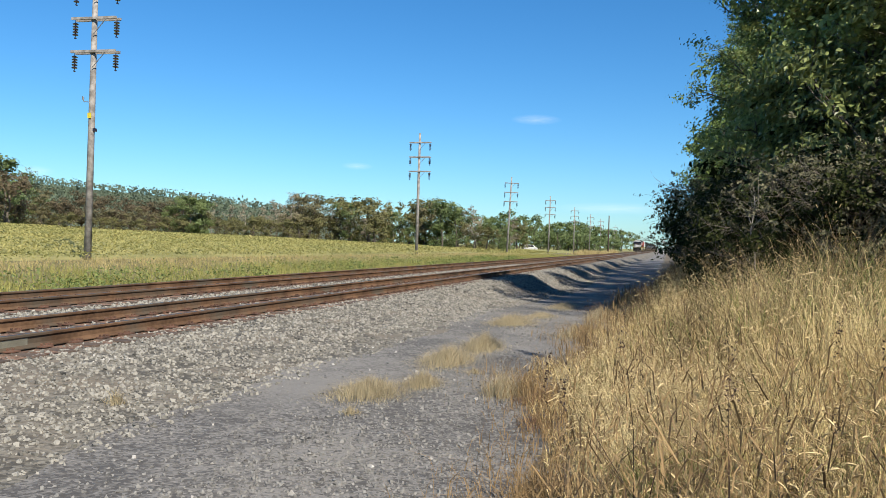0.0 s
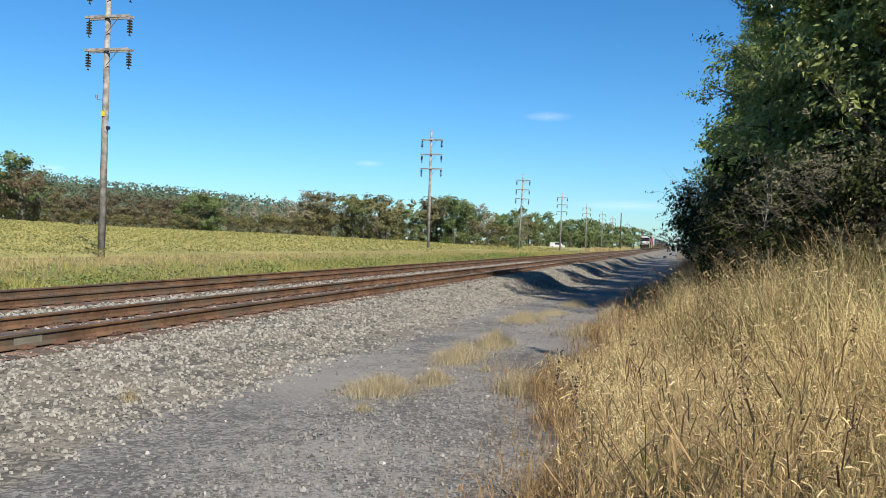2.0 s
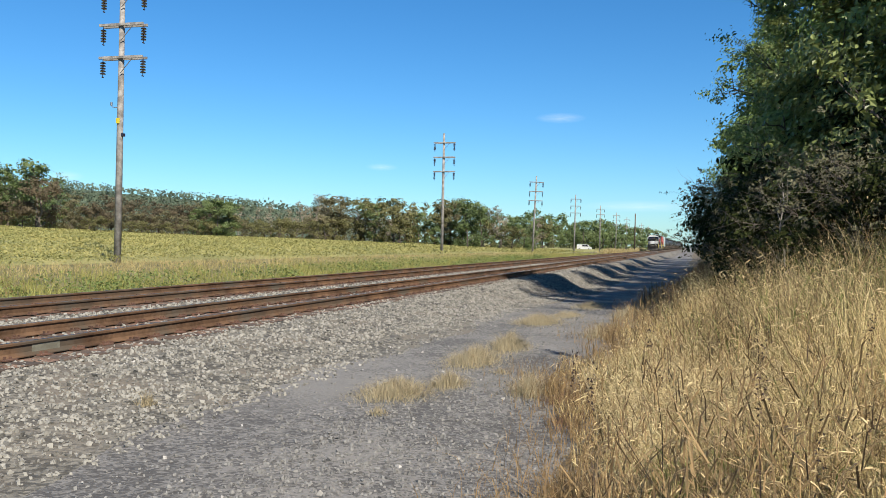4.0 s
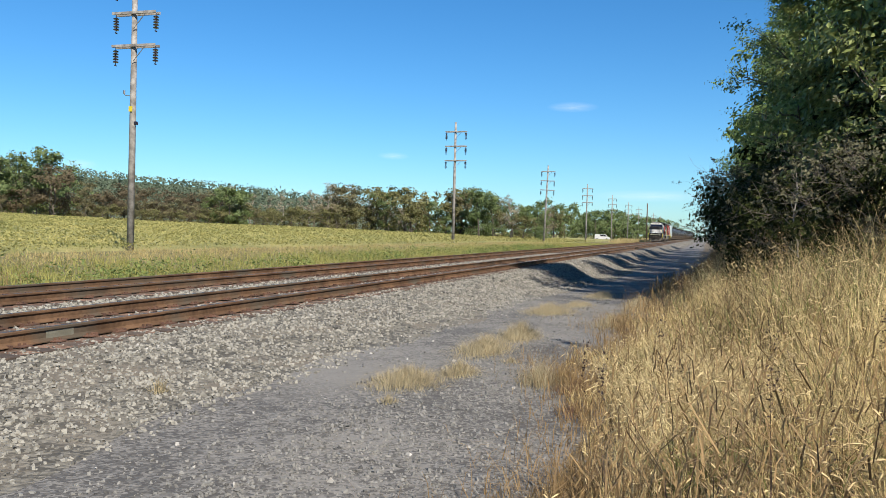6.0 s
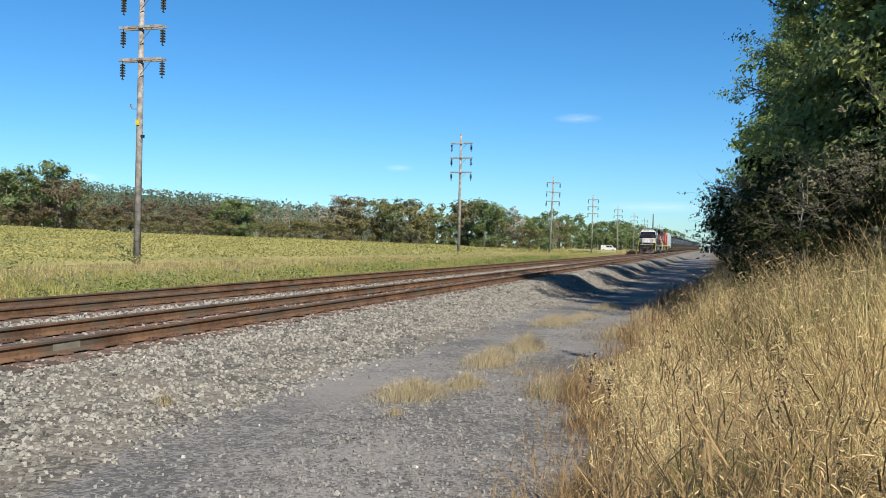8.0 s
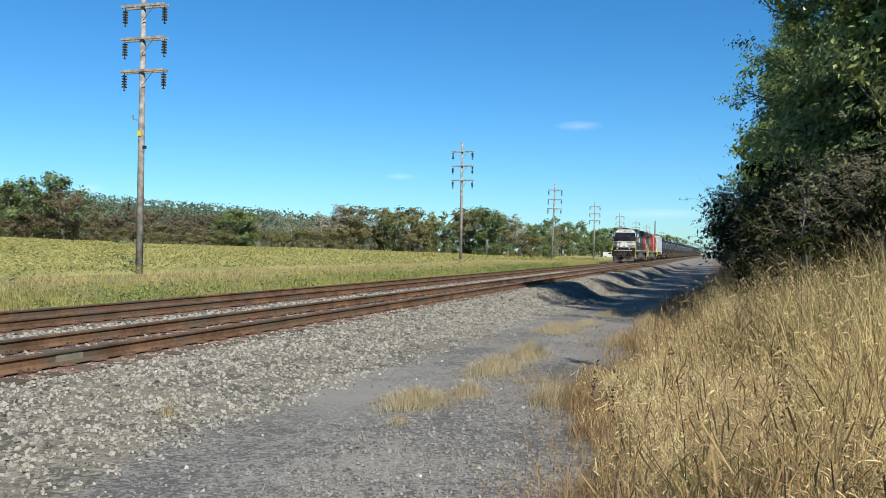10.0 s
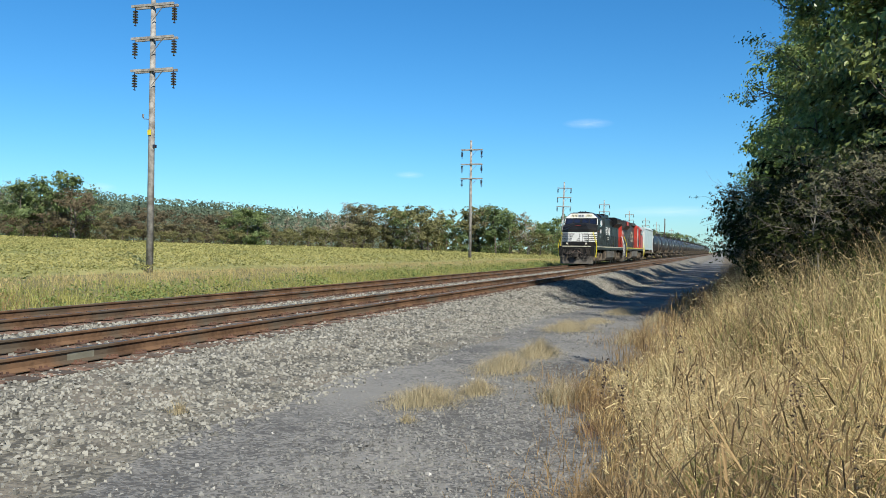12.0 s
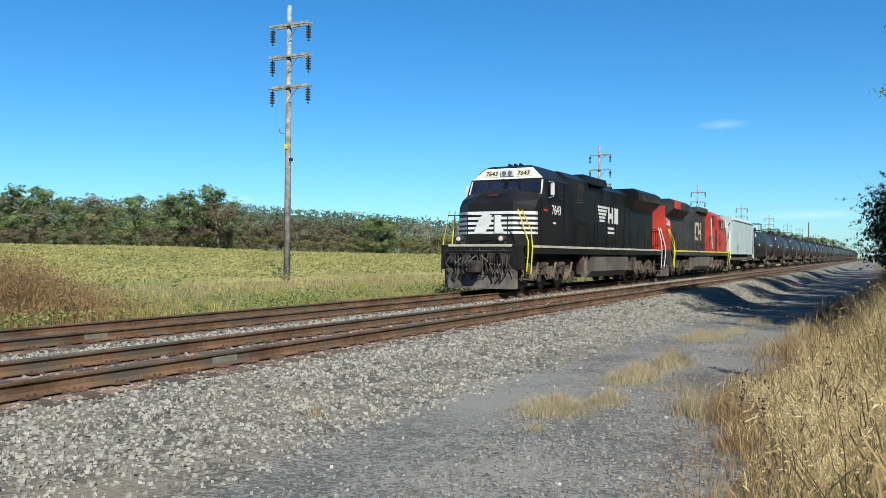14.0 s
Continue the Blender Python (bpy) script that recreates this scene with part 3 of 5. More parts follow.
    tagged(mesh_ob("shaded_verge_grass", V, F, M_BROWNGRASS), "shaded brown grass under the roadside trees", "grass", kind="stuff")


build_bank_grass()


def build_tuft(x, y, rx, ry, h, n, seed, material=None):
    rng = np.random.default_rng(seed)
    a, r = rng.uniform(0, math.tau, n), np.sqrt(rng.random(n))
    px, py = rng.normal(0, 0.42, n) * rx, rng.normal(0, 0.42, n) * ry
    edge = np.clip(1.15 - np.hypot(px / rx, py / ry) * 0.7, 0.25, 1)
    V, F, tip = blades(px + x, py + y, h * edge * rng.uniform(0.4, 1.1, n), 0.002, 0.7, seed)
    V = V - np.array([x, y, land(x, y)])
    ob = mesh_ob("grass_tuft", V, F, material or M_TUFT)
    ob.matrix_basis = pose(x, y, float(land(x, y)))
    return tagged(ob, "low tuft of dry tan grass in the gravel road", "grass", "grass tufts on the road")


TUFTS = [(-3.15, 8.4, 0.5, 0.65, 0.26, 1300), (-2.75, 9.1, 0.28, 0.4, 0.24, 600), (-3.0, 11.2, 0.45, 1.0, 0.30, 1300), (-2.85, 12.8, 0.35, 0.9, 0.34, 1100),
         (-3.2, 17.2, 0.6, 1.2, 0.30, 1300), (-2.9, 19.2, 0.5, 1.4, 0.2, 700), (-2.9, 23.6, 0.55, 2.2, 0.24, 900), (-5.1, 6.7, 0.13, 0.13, 0.2, 130),
         (-2.93, 7.35, 0.12, 0.14, 0.15, 120), (-1.55, 19.5, 0.4, 1.6, 0.4, 700), (-1.7, 15.2, 0.35, 0.8, 0.32, 500), (-1.75, 9.0, 0.3, 0.5, 0.34, 520), (-2.4, 10.3, 0.18, 0.2, 0.14, 120)]
for k, (x, y, rx, ry, h, n) in enumerate(TUFTS):
    build_tuft(x, y, rx, ry, h, int(n * 1.7), 60 + k)

for x, y, rx, ry, h, n, seed in ((-1.3, 8.7, 0.3, 0.45, 0.2, 600, 90), (-1.15, 7.6, 0.25, 0.35, 0.16, 380, 91)):
    tagged(build_tuft(x, y, rx, ry, h, n, seed, M_REDWEED), "low mat of reddish dead weeds at the road's edge", "weeds")


def build_field():
    rng = np.random.default_rng(71)
    # verge between the track and the crop: green weeds near the stones, pale dry grass behind
    n = 62000
    y = spread_y(rng, n, 2, 150, 1.5)
    x = -15.3 - rng.random(n) ** 0.95 * 10
    green = 1 - smooth01(-20.0, -23.0, x) + rng.normal(0, 0.3, n) + 0.8 * (lumps(x, y, 3.0, 8) - 0.5)
    h = rng.uniform(0.25, 0.62, n) * (0.55 + 0.45 * smooth01(-15.4, -17, x)) * (0.35 + 1.3 * lumps(x, y, 1.1, 9) * lumps(x, y, 0.45, 19) ** 0.5)
    for sel, m, name, label, k in ((green > 0.55, M_VERGEGRASS, "verge_grass", "yellow-green unmown grass between track and field", 72), (green <= 0.55, M_DRYVERGE, "dry_verge_grass", "pale dry grass along the field's edge", 75)):
        V, F, _ = blades(x[sel], y[sel], h[sel] * (1.0 if k == 72 else 0.6), 0.008, 0.75, k)
        tagged(mesh_ob(name, V, F, m), label, "grass", kind="stuff")
    # broad-leaved weeds in clumps along the stones
    n = 30000
    y = spread_y(rng, n, 5, 90, 1.4)
    x = -15.5 - np.abs(rng.normal(0, 1, n)) * 2.2
    keep = lumps(x, y, 1.4, 31) > 0.52
    x, y = x[keep], y[keep]
    z = land(x, y) + rng.random(len(x)) * 0.75 * lumps(x, y, 1.4, 31)
    V, F = leaf_quads(np.stack([x, y, z], 1), rng.uniform(0.025, 0.06, len(x)) * (1 + 0.008 * y), 77, 0.3)
    tagged(mesh_ob("verge_weeds", V, F, M_WEED), "clumps of green broad-leaved weeds beside the ballast", "weeds", kind="stuff")
    # tall tan brush by the far end of the verge
    n = 5000
    y = rng.uniform(170, 290, n)
    x = -16.5 - np.abs(rng.normal(0, 1.5, n))
    V, F, _ = blades(x, y, rng.uniform(0.4, 1.1, n) * (0.5 + lumps(x, y, 9.0, 12)), 0.035, 0.4, 76)
    tagged(mesh_ob("tan_brush", V, F, M_DRYVERGE), "tall tan dry brush along the far verge", "brush", kind="stuff")
    # bean rows
    n = 165000
    d = 26 + (190 - 26) * rng.random(n) ** 1.3
    az = rng.uniform(radians(7), radians(64), n)
    x, y = -d * np.sin(az), d * np.cos(az)
    ok = (x < -24.6)
    x, y, d = x[ok], y[ok], d[ok]
    n = len(x)
    x = np.round(x / 0.76) * 0.76 + rng.normal(0, 0.15, n)
    s = (0.034 + 0.0007 * d) * rng.uniform(0.7, 1.4, n)
    z = land(x, y) + rng.uniform(0.26, 0.56, n) * (0.8 + 0.35 * (lumps(x, y, 6.0, 10) - 0.5))
    V, F = leaf_quads(np.stack([x, y, z], 1), s, 73, 0.45)
    tagged(mesh_ob("bean_crop", V, F, M_CROP), "ripening yellow-green bean crop covering the field", "crop", kind="stuff")


build_field()


# ---- trees ----
def grow(seed, height, spread, trunk_r, low, limbs, twigs, leaves, leaf, upright=0.5, cloud=0.5, spray=24):
    """Trunk, limbs and twigs as tapered tubes; leaves scattered about the outer wood. Returns the wood's bmesh and leaf places."""
    rng = random.Random(seed)
    nr = np.random.default_rng(seed)
    bm = B()
    pts, p = [], Vector((0, 0, -0.15))
    steps = 7
    for i in range(steps + 1):
        pts.append(p.copy())
        p = p + Vector((rng.gauss(0, 0.025) * height, rng.gauss(0, 0.025) * height, height * 0.92 / steps))
    rad = [trunk_r * (1 - 0.88 * i / steps) + 0.008 for i in range(steps + 1)]
    tube(bm, pts, rad, 7)
    spots = []
    for k in range(limbs):
        f = low + (0.98 - low) * (k + rng.random()) / limbs
        i = min(int(f * steps), steps - 1)
        s = pts[i].lerp(pts[i + 1], f * steps - i)
        a = k * 2.4 + rng.uniform(-0.5, 0.5)
        g = (f - low) / (1 - low)
        reach = spread * (0.55 + 0.6 * math.sin(math.pi * min(1, 0.25 + 0.75 * g))) * rng.uniform(0.6, 1.1) * (1.0 if g < 0.85 else 0.6)
        rise = upright * rng.uniform(0.5, 1.3)
        d = Vector((math.cos(a), math.sin(a), rise)).normalized()
        lp = [s]
        for j in range(1, 4):
            lp.append(s + d * reach * j / 3 + Vector((rng.gauss(0, 0.06), rng.gauss(0, 0.06), rng.gauss(0, 0.05) + 0.03 * j)) * reach)
        r0 = trunk_r * 0.42 * (1 - 0.6 * f) + 0.006
        tube(bm, lp, [r0, r0 * 0.7, r0 * 0.42, r0 * 0.15], 5, False)
        for j in range(twigs):
            q = rng.uniform(0.3, 1.0)
            i2 = min(int(q * 3), 2)
            b0 = lp[i2].lerp(lp[i2 + 1], q * 3 - i2)
            td = (d + Vector((rng.gauss(0, 0.8), rng.gauss(0, 0.8), rng.gauss(0.1, 0.5)))).normalized()
            tl = reach * rng.uniform(0.22, 0.5)
            b1 = b0 + td * tl * 0.5 + Vector((0, 0, rng.gauss(0, 0.04) * reach))
            b2 = b0 + td * tl
            tube(bm, [b0, b1, b2], [r0 * 0.35, r0 * 0.2, r0 * 0.06], 3, False)
            spots += [b1, b2, b2]
        spots += [lp[3], lp[2]]
    spots = np.array([tuple(v) for v in spots])
    # sprays of leaves round the twigs, the leaves close together in each
    sprays = max(leaves // spray, 1)
    sd = cloud * spread * 0.16
    mid = spots[nr.integers(0, len(spots), sprays)] + nr.normal(0, sd, (sprays, 3)) * np.array([1, 1, 0.75])
    own = nr.integers(0, sprays, leaves)
    off = nr.normal(0, 1, (leaves, 3))
    c = mid[own] + off * np.array([1, 1, 0.55]) * leaf * math.sqrt(spray) * 0.42
    # leaves face away from the crown's middle and from their spray's
    out = mid[own] - np.array([0, 0, height * 0.45])
    out = out / (np.linalg.norm(out, axis=1)[:, None] + 1e-9) + 0.35 * off + np.array([0, 0, 0.25])
    c[:, 2] = np.maximum(c[:, 2], 0.15)
    return bm, c, leaf * nr.uniform(0.6, 1.35, leaves), out


def make_tree(name, label, group, seed, height, spread, trunk_r, low, limbs, twigs, leaves, leaf, leaf_mat, bark=None, upright=0.5, cloud=0.5, spray=24):
    t = thing(name, label, "bush" if "bush" in name or "shrub" in name else "tree", group)
    bm, c, s, out = grow(seed, height, spread, trunk_r, low, limbs, twigs, leaves, leaf, upright, cloud, spray)
    part("trunk", bm, bark or M_BARK, t)
    if leaves:
        V, F = leaf_quads(c, s, seed + 7, 0.1, out)
        mesh_ob("crown", V, F, leaf_mat, t)
    return t


def place(master, x, y, turn, scale=1.0, sink=0.0, first=False):
    o = master if first else copy_thing(master, pose(0, 0, 0))
    o.matrix_basis = pose(x, y, float(land(x, y)) - sink, 0, 0, turn) @ Matrix.Diagonal((scale, scale, scale, 1))
    return o


def plant(master, spots):
    for k, (x, y, turn, s) in enumerate(spots):
        place(master, x, y, turn, s, 0.05, k == 0)


def build_near_trees():
    g = "roadside trees"
    a = make_tree("broadleaf_tree", "tall dark green broadleaf tree beside the gravel road", g, 101, 15, 3.3, 0.22, 0.14, 34, 10, 34000, 0.08, LEAF_DARK, None, 0.55, 0.5, 44)
    plant(a, [(5.2, 22.8, 0, 1.0), (5.0, 30, 130, 0.97), (11.5, 19.5, 190, 0.95), (7.4, 22.5, 40, 1.25), (5.0, 38, 250, 1.0), (5.3, 47, 60, 1.0)])
    h = make_tree("broadleaf_tree", "tall dark green broadleaf tree beside the gravel road", g, 107, 15, 3.5, 0.22, 0.12, 24, 6, 7000, 0.21, LEAF_DARK, None, 0.55, 0.55, 16)
    plant(h, [(5.9, 57, 200, 1.0), (5.6, 65, 20, 1.0), (6.0, 74, 310, 1.0), (6.2, 83, 150, 1.0), (6.5, 94, 230, 1.0), (7.0, 106, 80, 1.05), (7.2, 120, 280, 1.1), (7.5, 138, 0, 1.1), (9.4, 33, 110, 0.8)])
    b = make_tree("broadleaf_tree", "yellow-green young tree at the edge of the roadside thicket", g, 102, 9.5, 3.2, 0.12, 0.08, 28, 9, 17000, 0.085, LEAF_YELLOW, None, 0.6, 0.5, 30)
    plant(b, [(4.0, 19.8, 0, 0.85), (5.9, 18.4, 100, 0.95), (7.9, 19.2, 220, 1.05), (4.8, 34, 300, 0.9)])
    # foot of the thicket: shade comes from the darkened leaf colour
    c = make_tree("thicket_bush", "tangled bush filling the thicket's foot, its leaf colour darkened for shade", "thicket bushes", 103, 4.2, 2.2, 0.05, 0.04, 20, 6, 5000, 0.115, LEAF_THICKET_SHADE, None, 0.45, 0.6, 20)
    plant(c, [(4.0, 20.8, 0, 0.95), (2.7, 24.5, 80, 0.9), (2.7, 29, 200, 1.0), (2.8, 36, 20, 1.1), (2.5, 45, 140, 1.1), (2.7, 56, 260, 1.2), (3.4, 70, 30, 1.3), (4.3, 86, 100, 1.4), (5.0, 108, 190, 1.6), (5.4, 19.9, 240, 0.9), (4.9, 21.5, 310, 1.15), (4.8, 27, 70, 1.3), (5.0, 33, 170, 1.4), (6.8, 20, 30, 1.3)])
    # front bushes, their leaves coloured dark in place of shade
    f = make_tree("sunlit_bush", "bush at the thicket's front, shade put into its near-black green leaves", "thicket bushes", 106, 3.4, 1.9, 0.04, 0.04, 18, 8, 9000, 0.06, LEAF_BUSH_SHADE, None, 0.5, 0.6, 20)
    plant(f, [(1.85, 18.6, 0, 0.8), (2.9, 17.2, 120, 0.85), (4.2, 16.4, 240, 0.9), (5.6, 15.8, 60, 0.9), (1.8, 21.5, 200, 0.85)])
    d = make_tree("leaning_bush", "grey-brown half-bare bush leaning over the road", "thicket bushes", 104, 5.0, 2.6, 0.06, 0.10, 26, 18, 6000, 0.055, LEAF_DULL, M_TWIG, 0.5, 0.5, 8)
    plant(d, [(1.7, 50, 0, 1.25), (1.8, 42, 120, 1.05), (2.0, 20.4, 40, 0.7), (2.2, 33, 280, 0.85), (3.5, 16.6, 200, 0.65), (2.6, 18.0, 310, 0.75), (4.6, 16.2, 90, 0.75), (5.8, 15.2, 20, 0.8)])
    e = make_tree("sapling", "thin nearly bare sapling on the roadside bank", "saplings", 105, 3.6, 0.45, 0.016, 0.4, 10, 6, 60, 0.05, LEAF_OLIVE, M_PALEBARK, 1.3, 0.5, 3)
    # Last two: outsized, out of view, added to throw thin shadow streaks.
    plant(e, [(1.55, 16.5, 0, 0.9), (4.6, 16.5, 200, 0.9), (3.9, 14.6, 150, 0.85), (5.4, 14.6, 300, 0.95), (7.5, 4.0, 120, 3.6), (8.6, 5.6, 20, 3.4)])


build_near_trees()


def build_far_trees():
    g = "treeline behind the field"
    masters = {}
    defs = dict(green=(LEAF_MID, "full green tree in the field's treeline", 10.5, 3.1, 2200, 0.23), olive=(LEAF_OLIVE, "olive-brown tree in the field's treeline", 9.5, 3.0, 1900, 0.21),
                brown=(LEAF_BROWN, "dark brown autumn shrub at the field's edge", 6.0, 3.2, 2200, 0.18), gold=(LEAF_GOLD, "gold-green low shrub along the field's edge", 4.4, 2.9, 1600, 0.17),
                far=(LEAF_MID, "distant green tree beyond the level crossing", 10.5, 3.1, 800, 0.38), grey=(LEAF_GREY, "half-bare grey-brown tree in the treeline", 8.5, 2.4, 1300, 0.13))
    used = set()
    for k, (key, (m, label, h, sp, n, lf)) in enumerate(defs.items()):
        masters[key] = make_tree("shrub" if key in ("brown", "gold") else "broadleaf_tree", label, g, 200 + k, h, sp, 0.16, 0.03 if key != "grey" else 0.12, 9, 2 if key != "grey" else 7, n, lf, m, M_PALEBARK if key == "grey" else M_BARK, 0.5 if key != "grey" else 0.9, 0.95, 12)

    def put(key, az, d, s, turn):
        x, y = -d * math.sin(radians(az)), d * math.cos(radians(az))
        place(masters[key], x, y, turn, s, 0.1, key not in used)
        used.add(key)

    rng = random.Random(5)
    tops_az = [2, 3.5, 5, 7, 9.8, 12.5, 14, 15.5, 17, 19, 21.4, 23.3, 25.4, 27.5, 31, 33, 35, 38, 41, 42.5, 44, 46, 49, 53, 58, 66]
    tops_el = [1.0, 1.3, 1.6, 1.9, 2.2, 2.6, 3.0, 3.4, 2.8, 2.5, 2.9, 2.6, 3.3, 2.6, 2.4, 2.75, 2.3, 2.3, 2.4, 2.9, 4.4, 4.0, 3.5, 3.6, 3.7, 3.6]
    base = dict(far=10.5, green=10.5, olive=9.5, brown=6.0, gold=4.4, grey=8.5)
    # (from azimuth, to azimuth, kinds, share of the skyline's height, distance)
    bands = [(66, 45, "green olive green grey", 1.0, 185), (66, 41.5, "olive green green", 0.8, 170), (66, 41.5, "gold olive brown green", 0.5, 155), (47, 43, "green", 1.0, 165),
             (42, 33, "brown brown olive", 1.0, 160), (44, 33, "brown olive", 0.8, 152), (41, 26, "gold gold olive", 0.5, 142), (34.2, 31.6, "green", 1.0, 146), (33, 19, "grey grey olive", 0.95, 162), (33, 19, "olive gold grey", 0.6, 150),
             (27.3, 24, "olive grey", 1.0, 158), (23, 20.5, "green gold", 1.0, 160), (20.5, 17, "grey olive gold", 0.95, 165), (20, 12.5, "green green olive", 0.95, 166), (21, 11, "green gold green", 0.55, 158),
             (16.5, 14.3, "green", 1.0, 164), (14, 10, "grey green green", 0.95, 178), (13, 9.8, "green gold", 0.6, 190), (12, 6, "green olive", 1.0, 330), (10.5, 4.5, "green green olive green", 0.85, 318), (7.5, 3.6, "green olive", 0.95, 370), (6.2, 2.6, "green olive", 1.0, 480), (4, 2.0, "green", 1.0, 640), (12, 4.5, "green", 0.55, 312), (9, 3.2, "green green olive", 0.5, 352)]
    for a, b, kinds, share, d in bands:
        az = a
        while az > b:
            key = rng.choice(kinds.split()) if d < 300 else "far"
            dd = d * rng.uniform(0.97, 1.05)
            el = np.interp(az, tops_az, tops_el) * share * rng.uniform(0.76, 1.06)
            x, y = -dd * math.sin(radians(az)), dd * math.cos(radians(az))
            h = 1.7 + dd * math.tan(radians(el)) - float(land(x, y))
            s = max(h / base[key], 0.4)
            put(key, az, dd, s, rng.uniform(0, 360))
            az -= math.degrees(min(s, 1.6) * 4.0 / dd) * rng.uniform(0.8, 1.2)
    # trees that stand out of the line
    for key, az, el, d in (("green", 44.0, 4.45, 158), ("green", 45.6, 4.0, 160), ("green", 46.8, 3.7, 158), ("green", 33.0, 2.75, 142), ("green", 32.3, 2.6, 143), ("olive", 25.6, 3.3, 150), ("olive", 24.8, 3.2, 151), ("grey", 26.3, 3.1, 150), ("gold", 20.9, 2.9, 150),
                           ("green", 22.2, 2.95, 152), ("green", 15.6, 3.45, 156), ("green", 14.6, 3.1, 158), ("grey", 13.4, 2.9, 158), ("green", 49.5, 3.6, 165), ("green", 54.5, 3.9, 175), ("green", 56, 3.95, 175), ("olive", 52, 3.5, 165)):
        h = 1.7 + d * math.tan(radians(el)) - 1.2
        put(key, az, d, h / base[key], az * 37 % 360)


build_far_trees()


def build_hill():
    """Low wooded hill a kilometre off: a ridge of small rounded crowns."""
    rng = np.random.default_rng(9)
    n = 3600
    az = rng.uniform(radians(24), radians(75), n)
    el = np.interp(np.degrees(az), [24, 28, 30, 34.3, 38, 40.9, 46, 55, 75], [1.9, 2.4, 2.65, 3.0, 3.15, 3.4, 3.5, 3.6, 3.2])
    d = rng.uniform(560, 700, n)
    z = 1.7 + d * np.tan(np.radians(el)) * (0.25 + 0.75 * (d - 560) / 140) - 1.5
    c = np.stack([-d * np.sin(az), d * np.cos(az), z], 1)
    reps = 10
    pts = np.repeat(c, reps, 0) + rng.normal(0, 1, (n * reps, 3)) * np.array([3.0, 3.0, 1.2])
    V, F = leaf_quads(pts, rng.uniform(0.8, 1.5, len(pts)), 91)
    tagged(mesh_ob("wooded_hill", V, F, LEAF_HILL), "hazy green wooded hill on the horizon", "woods", kind="stuff")
    azs = np.radians(np.linspace(20, 80, 61))
    els = np.interp(np.degrees(azs), [24, 28, 30, 34.3, 38, 40.9, 46, 55, 75], [1.9, 2.4, 2.65, 3.0, 3.15, 3.4, 3.5, 3.6, 3.2])
    rows = []
    for dd, k in ((540, 0.14), (700, 0.97), (900, 0.98), (1400, 0)):
        rows.append(np.stack([-dd * np.sin(azs), dd * np.cos(azs), -1.5 + k * (700 * np.tan(np.radians(els)) - 2)], 1))
    V = np.concatenate(rows)
    m = len(azs)
    F = [(r * m + i, r * m + i + 1, (r + 1) * m + i + 1, (r + 1) * m + i) for r in range(3) for i in range(m - 1)]
    tagged(mesh_ob("hillside", V, F, LEAF_HILL), "green slope under the hill's woods", "hill", kind="structure")


build_hill()


def build_brown_bush():
    """Tall brown weeds on the verge across the track."""
    rng = np.random.default_rng(97)
    n = 9000
    x, y = -18.6 + rng.normal(0, 1.0, n), 11.6 + rng.normal(0, 1.9, n)
    e = np.clip(1.25 - np.hypot((x + 18.6) / 2.4, (y - 11.6) / 4.4), 0.3, 1)
    V, F, tip = blades(x, y, 1.75 * e * rng.uniform(0.45, 1.05, n), 0.007, 0.35, 98)
    tagged(mesh_ob("brown_weed_clump", V, F, M_BROWNGRASS), "clump of tall rusty brown weeds beside the track", "weeds", kind="stuff")
    c = tip[rng.random(n) < 0.6]
    V, F = leaf_quads(np.repeat(c, 3, 0) + rng.normal(0, 0.07, (len(c) * 3, 3)), 0.028, 99)
    tagged(mesh_ob("brown_weed_heads", V, F, M_BROWNGRASS), "fuzzy brown seed heads of tall weeds", "weeds", kind="stuff")


CLOUDS = [(9.3, 8.8, 95, 20), (42.4, 3.75, 60, 18), (21.8, 5.2, 60, 14), (3.6, 2.75, 230, 22)]


def build_cloud(az, el, wide, high, seed):
    """A thin wisp of cloud three kilometres off."""
    m = bpy.data.materials.new("thin_cloud")
    m.use_nodes = True
    n, ln = m.node_tree.nodes, m.node_tree.links
    n.clear()
    out = n.new("ShaderNodeOutputMaterial")
    tc = n.new("ShaderNodeTexCoord")
    gr = n.new("ShaderNodeTexGradient")
    gr.gradient_type = "SPHERICAL"
    ln.new(tc.outputs["Object"], gr.inputs[0])
    no = n.new("ShaderNodeTexNoise")
    no.inputs["Scale"].default_value, no.inputs["Detail"].default_value = 2.2 + seed * 0.3, 6
    ln.new(tc.outputs["Object"], no.inputs["Vector"])
    mu = n.new("ShaderNodeMath")
    mu.operation = "MULTIPLY"
    ln.new(gr.outputs["Fac"], mu.inputs[0])
    ln.new(no.outputs["Fac"], mu.inputs[1])
    half = n.new("ShaderNodeMath")
    half.operation = "MULTIPLY"
    half.inputs[1].default_value = 0.3
    half.use_clamp = True
    ln.new(mu.outputs[0], half.inputs[0])
    em = n.new("ShaderNodeEmission")
    em.inputs["Color"].default_value, em.inputs["Strength"].default_value = (0.86, 0.84, 0.9, 1), 0.9
    tr = n.new("ShaderNodeBsdfTransparent")
    mx = n.new("ShaderNodeMixShader")
    ln.new(half.outputs[0], mx.inputs[0])
    ln.new(tr.outputs[0], mx.inputs[1])
    ln.new(em.outputs[0], mx.inputs[2])
    ln.new(mx.outputs[0], out.inputs["Surface"])
    d = 3000
    a, e = radians(az), radians(el)
    c = (-d * math.sin(a) * math.cos(e), d * math.cos(a) * math.cos(e), d * math.sin(e))
    ob = mesh_ob("cloud", [(-1, -1, 0), (1, -1, 0), (1, 1, 0), (-1, 1, 0)], [(0, 1, 2, 3)], m)
    ob.matrix_basis = look(c, (0, 0, 0)) @ Matrix.Diagonal((wide, high, 1, 1))
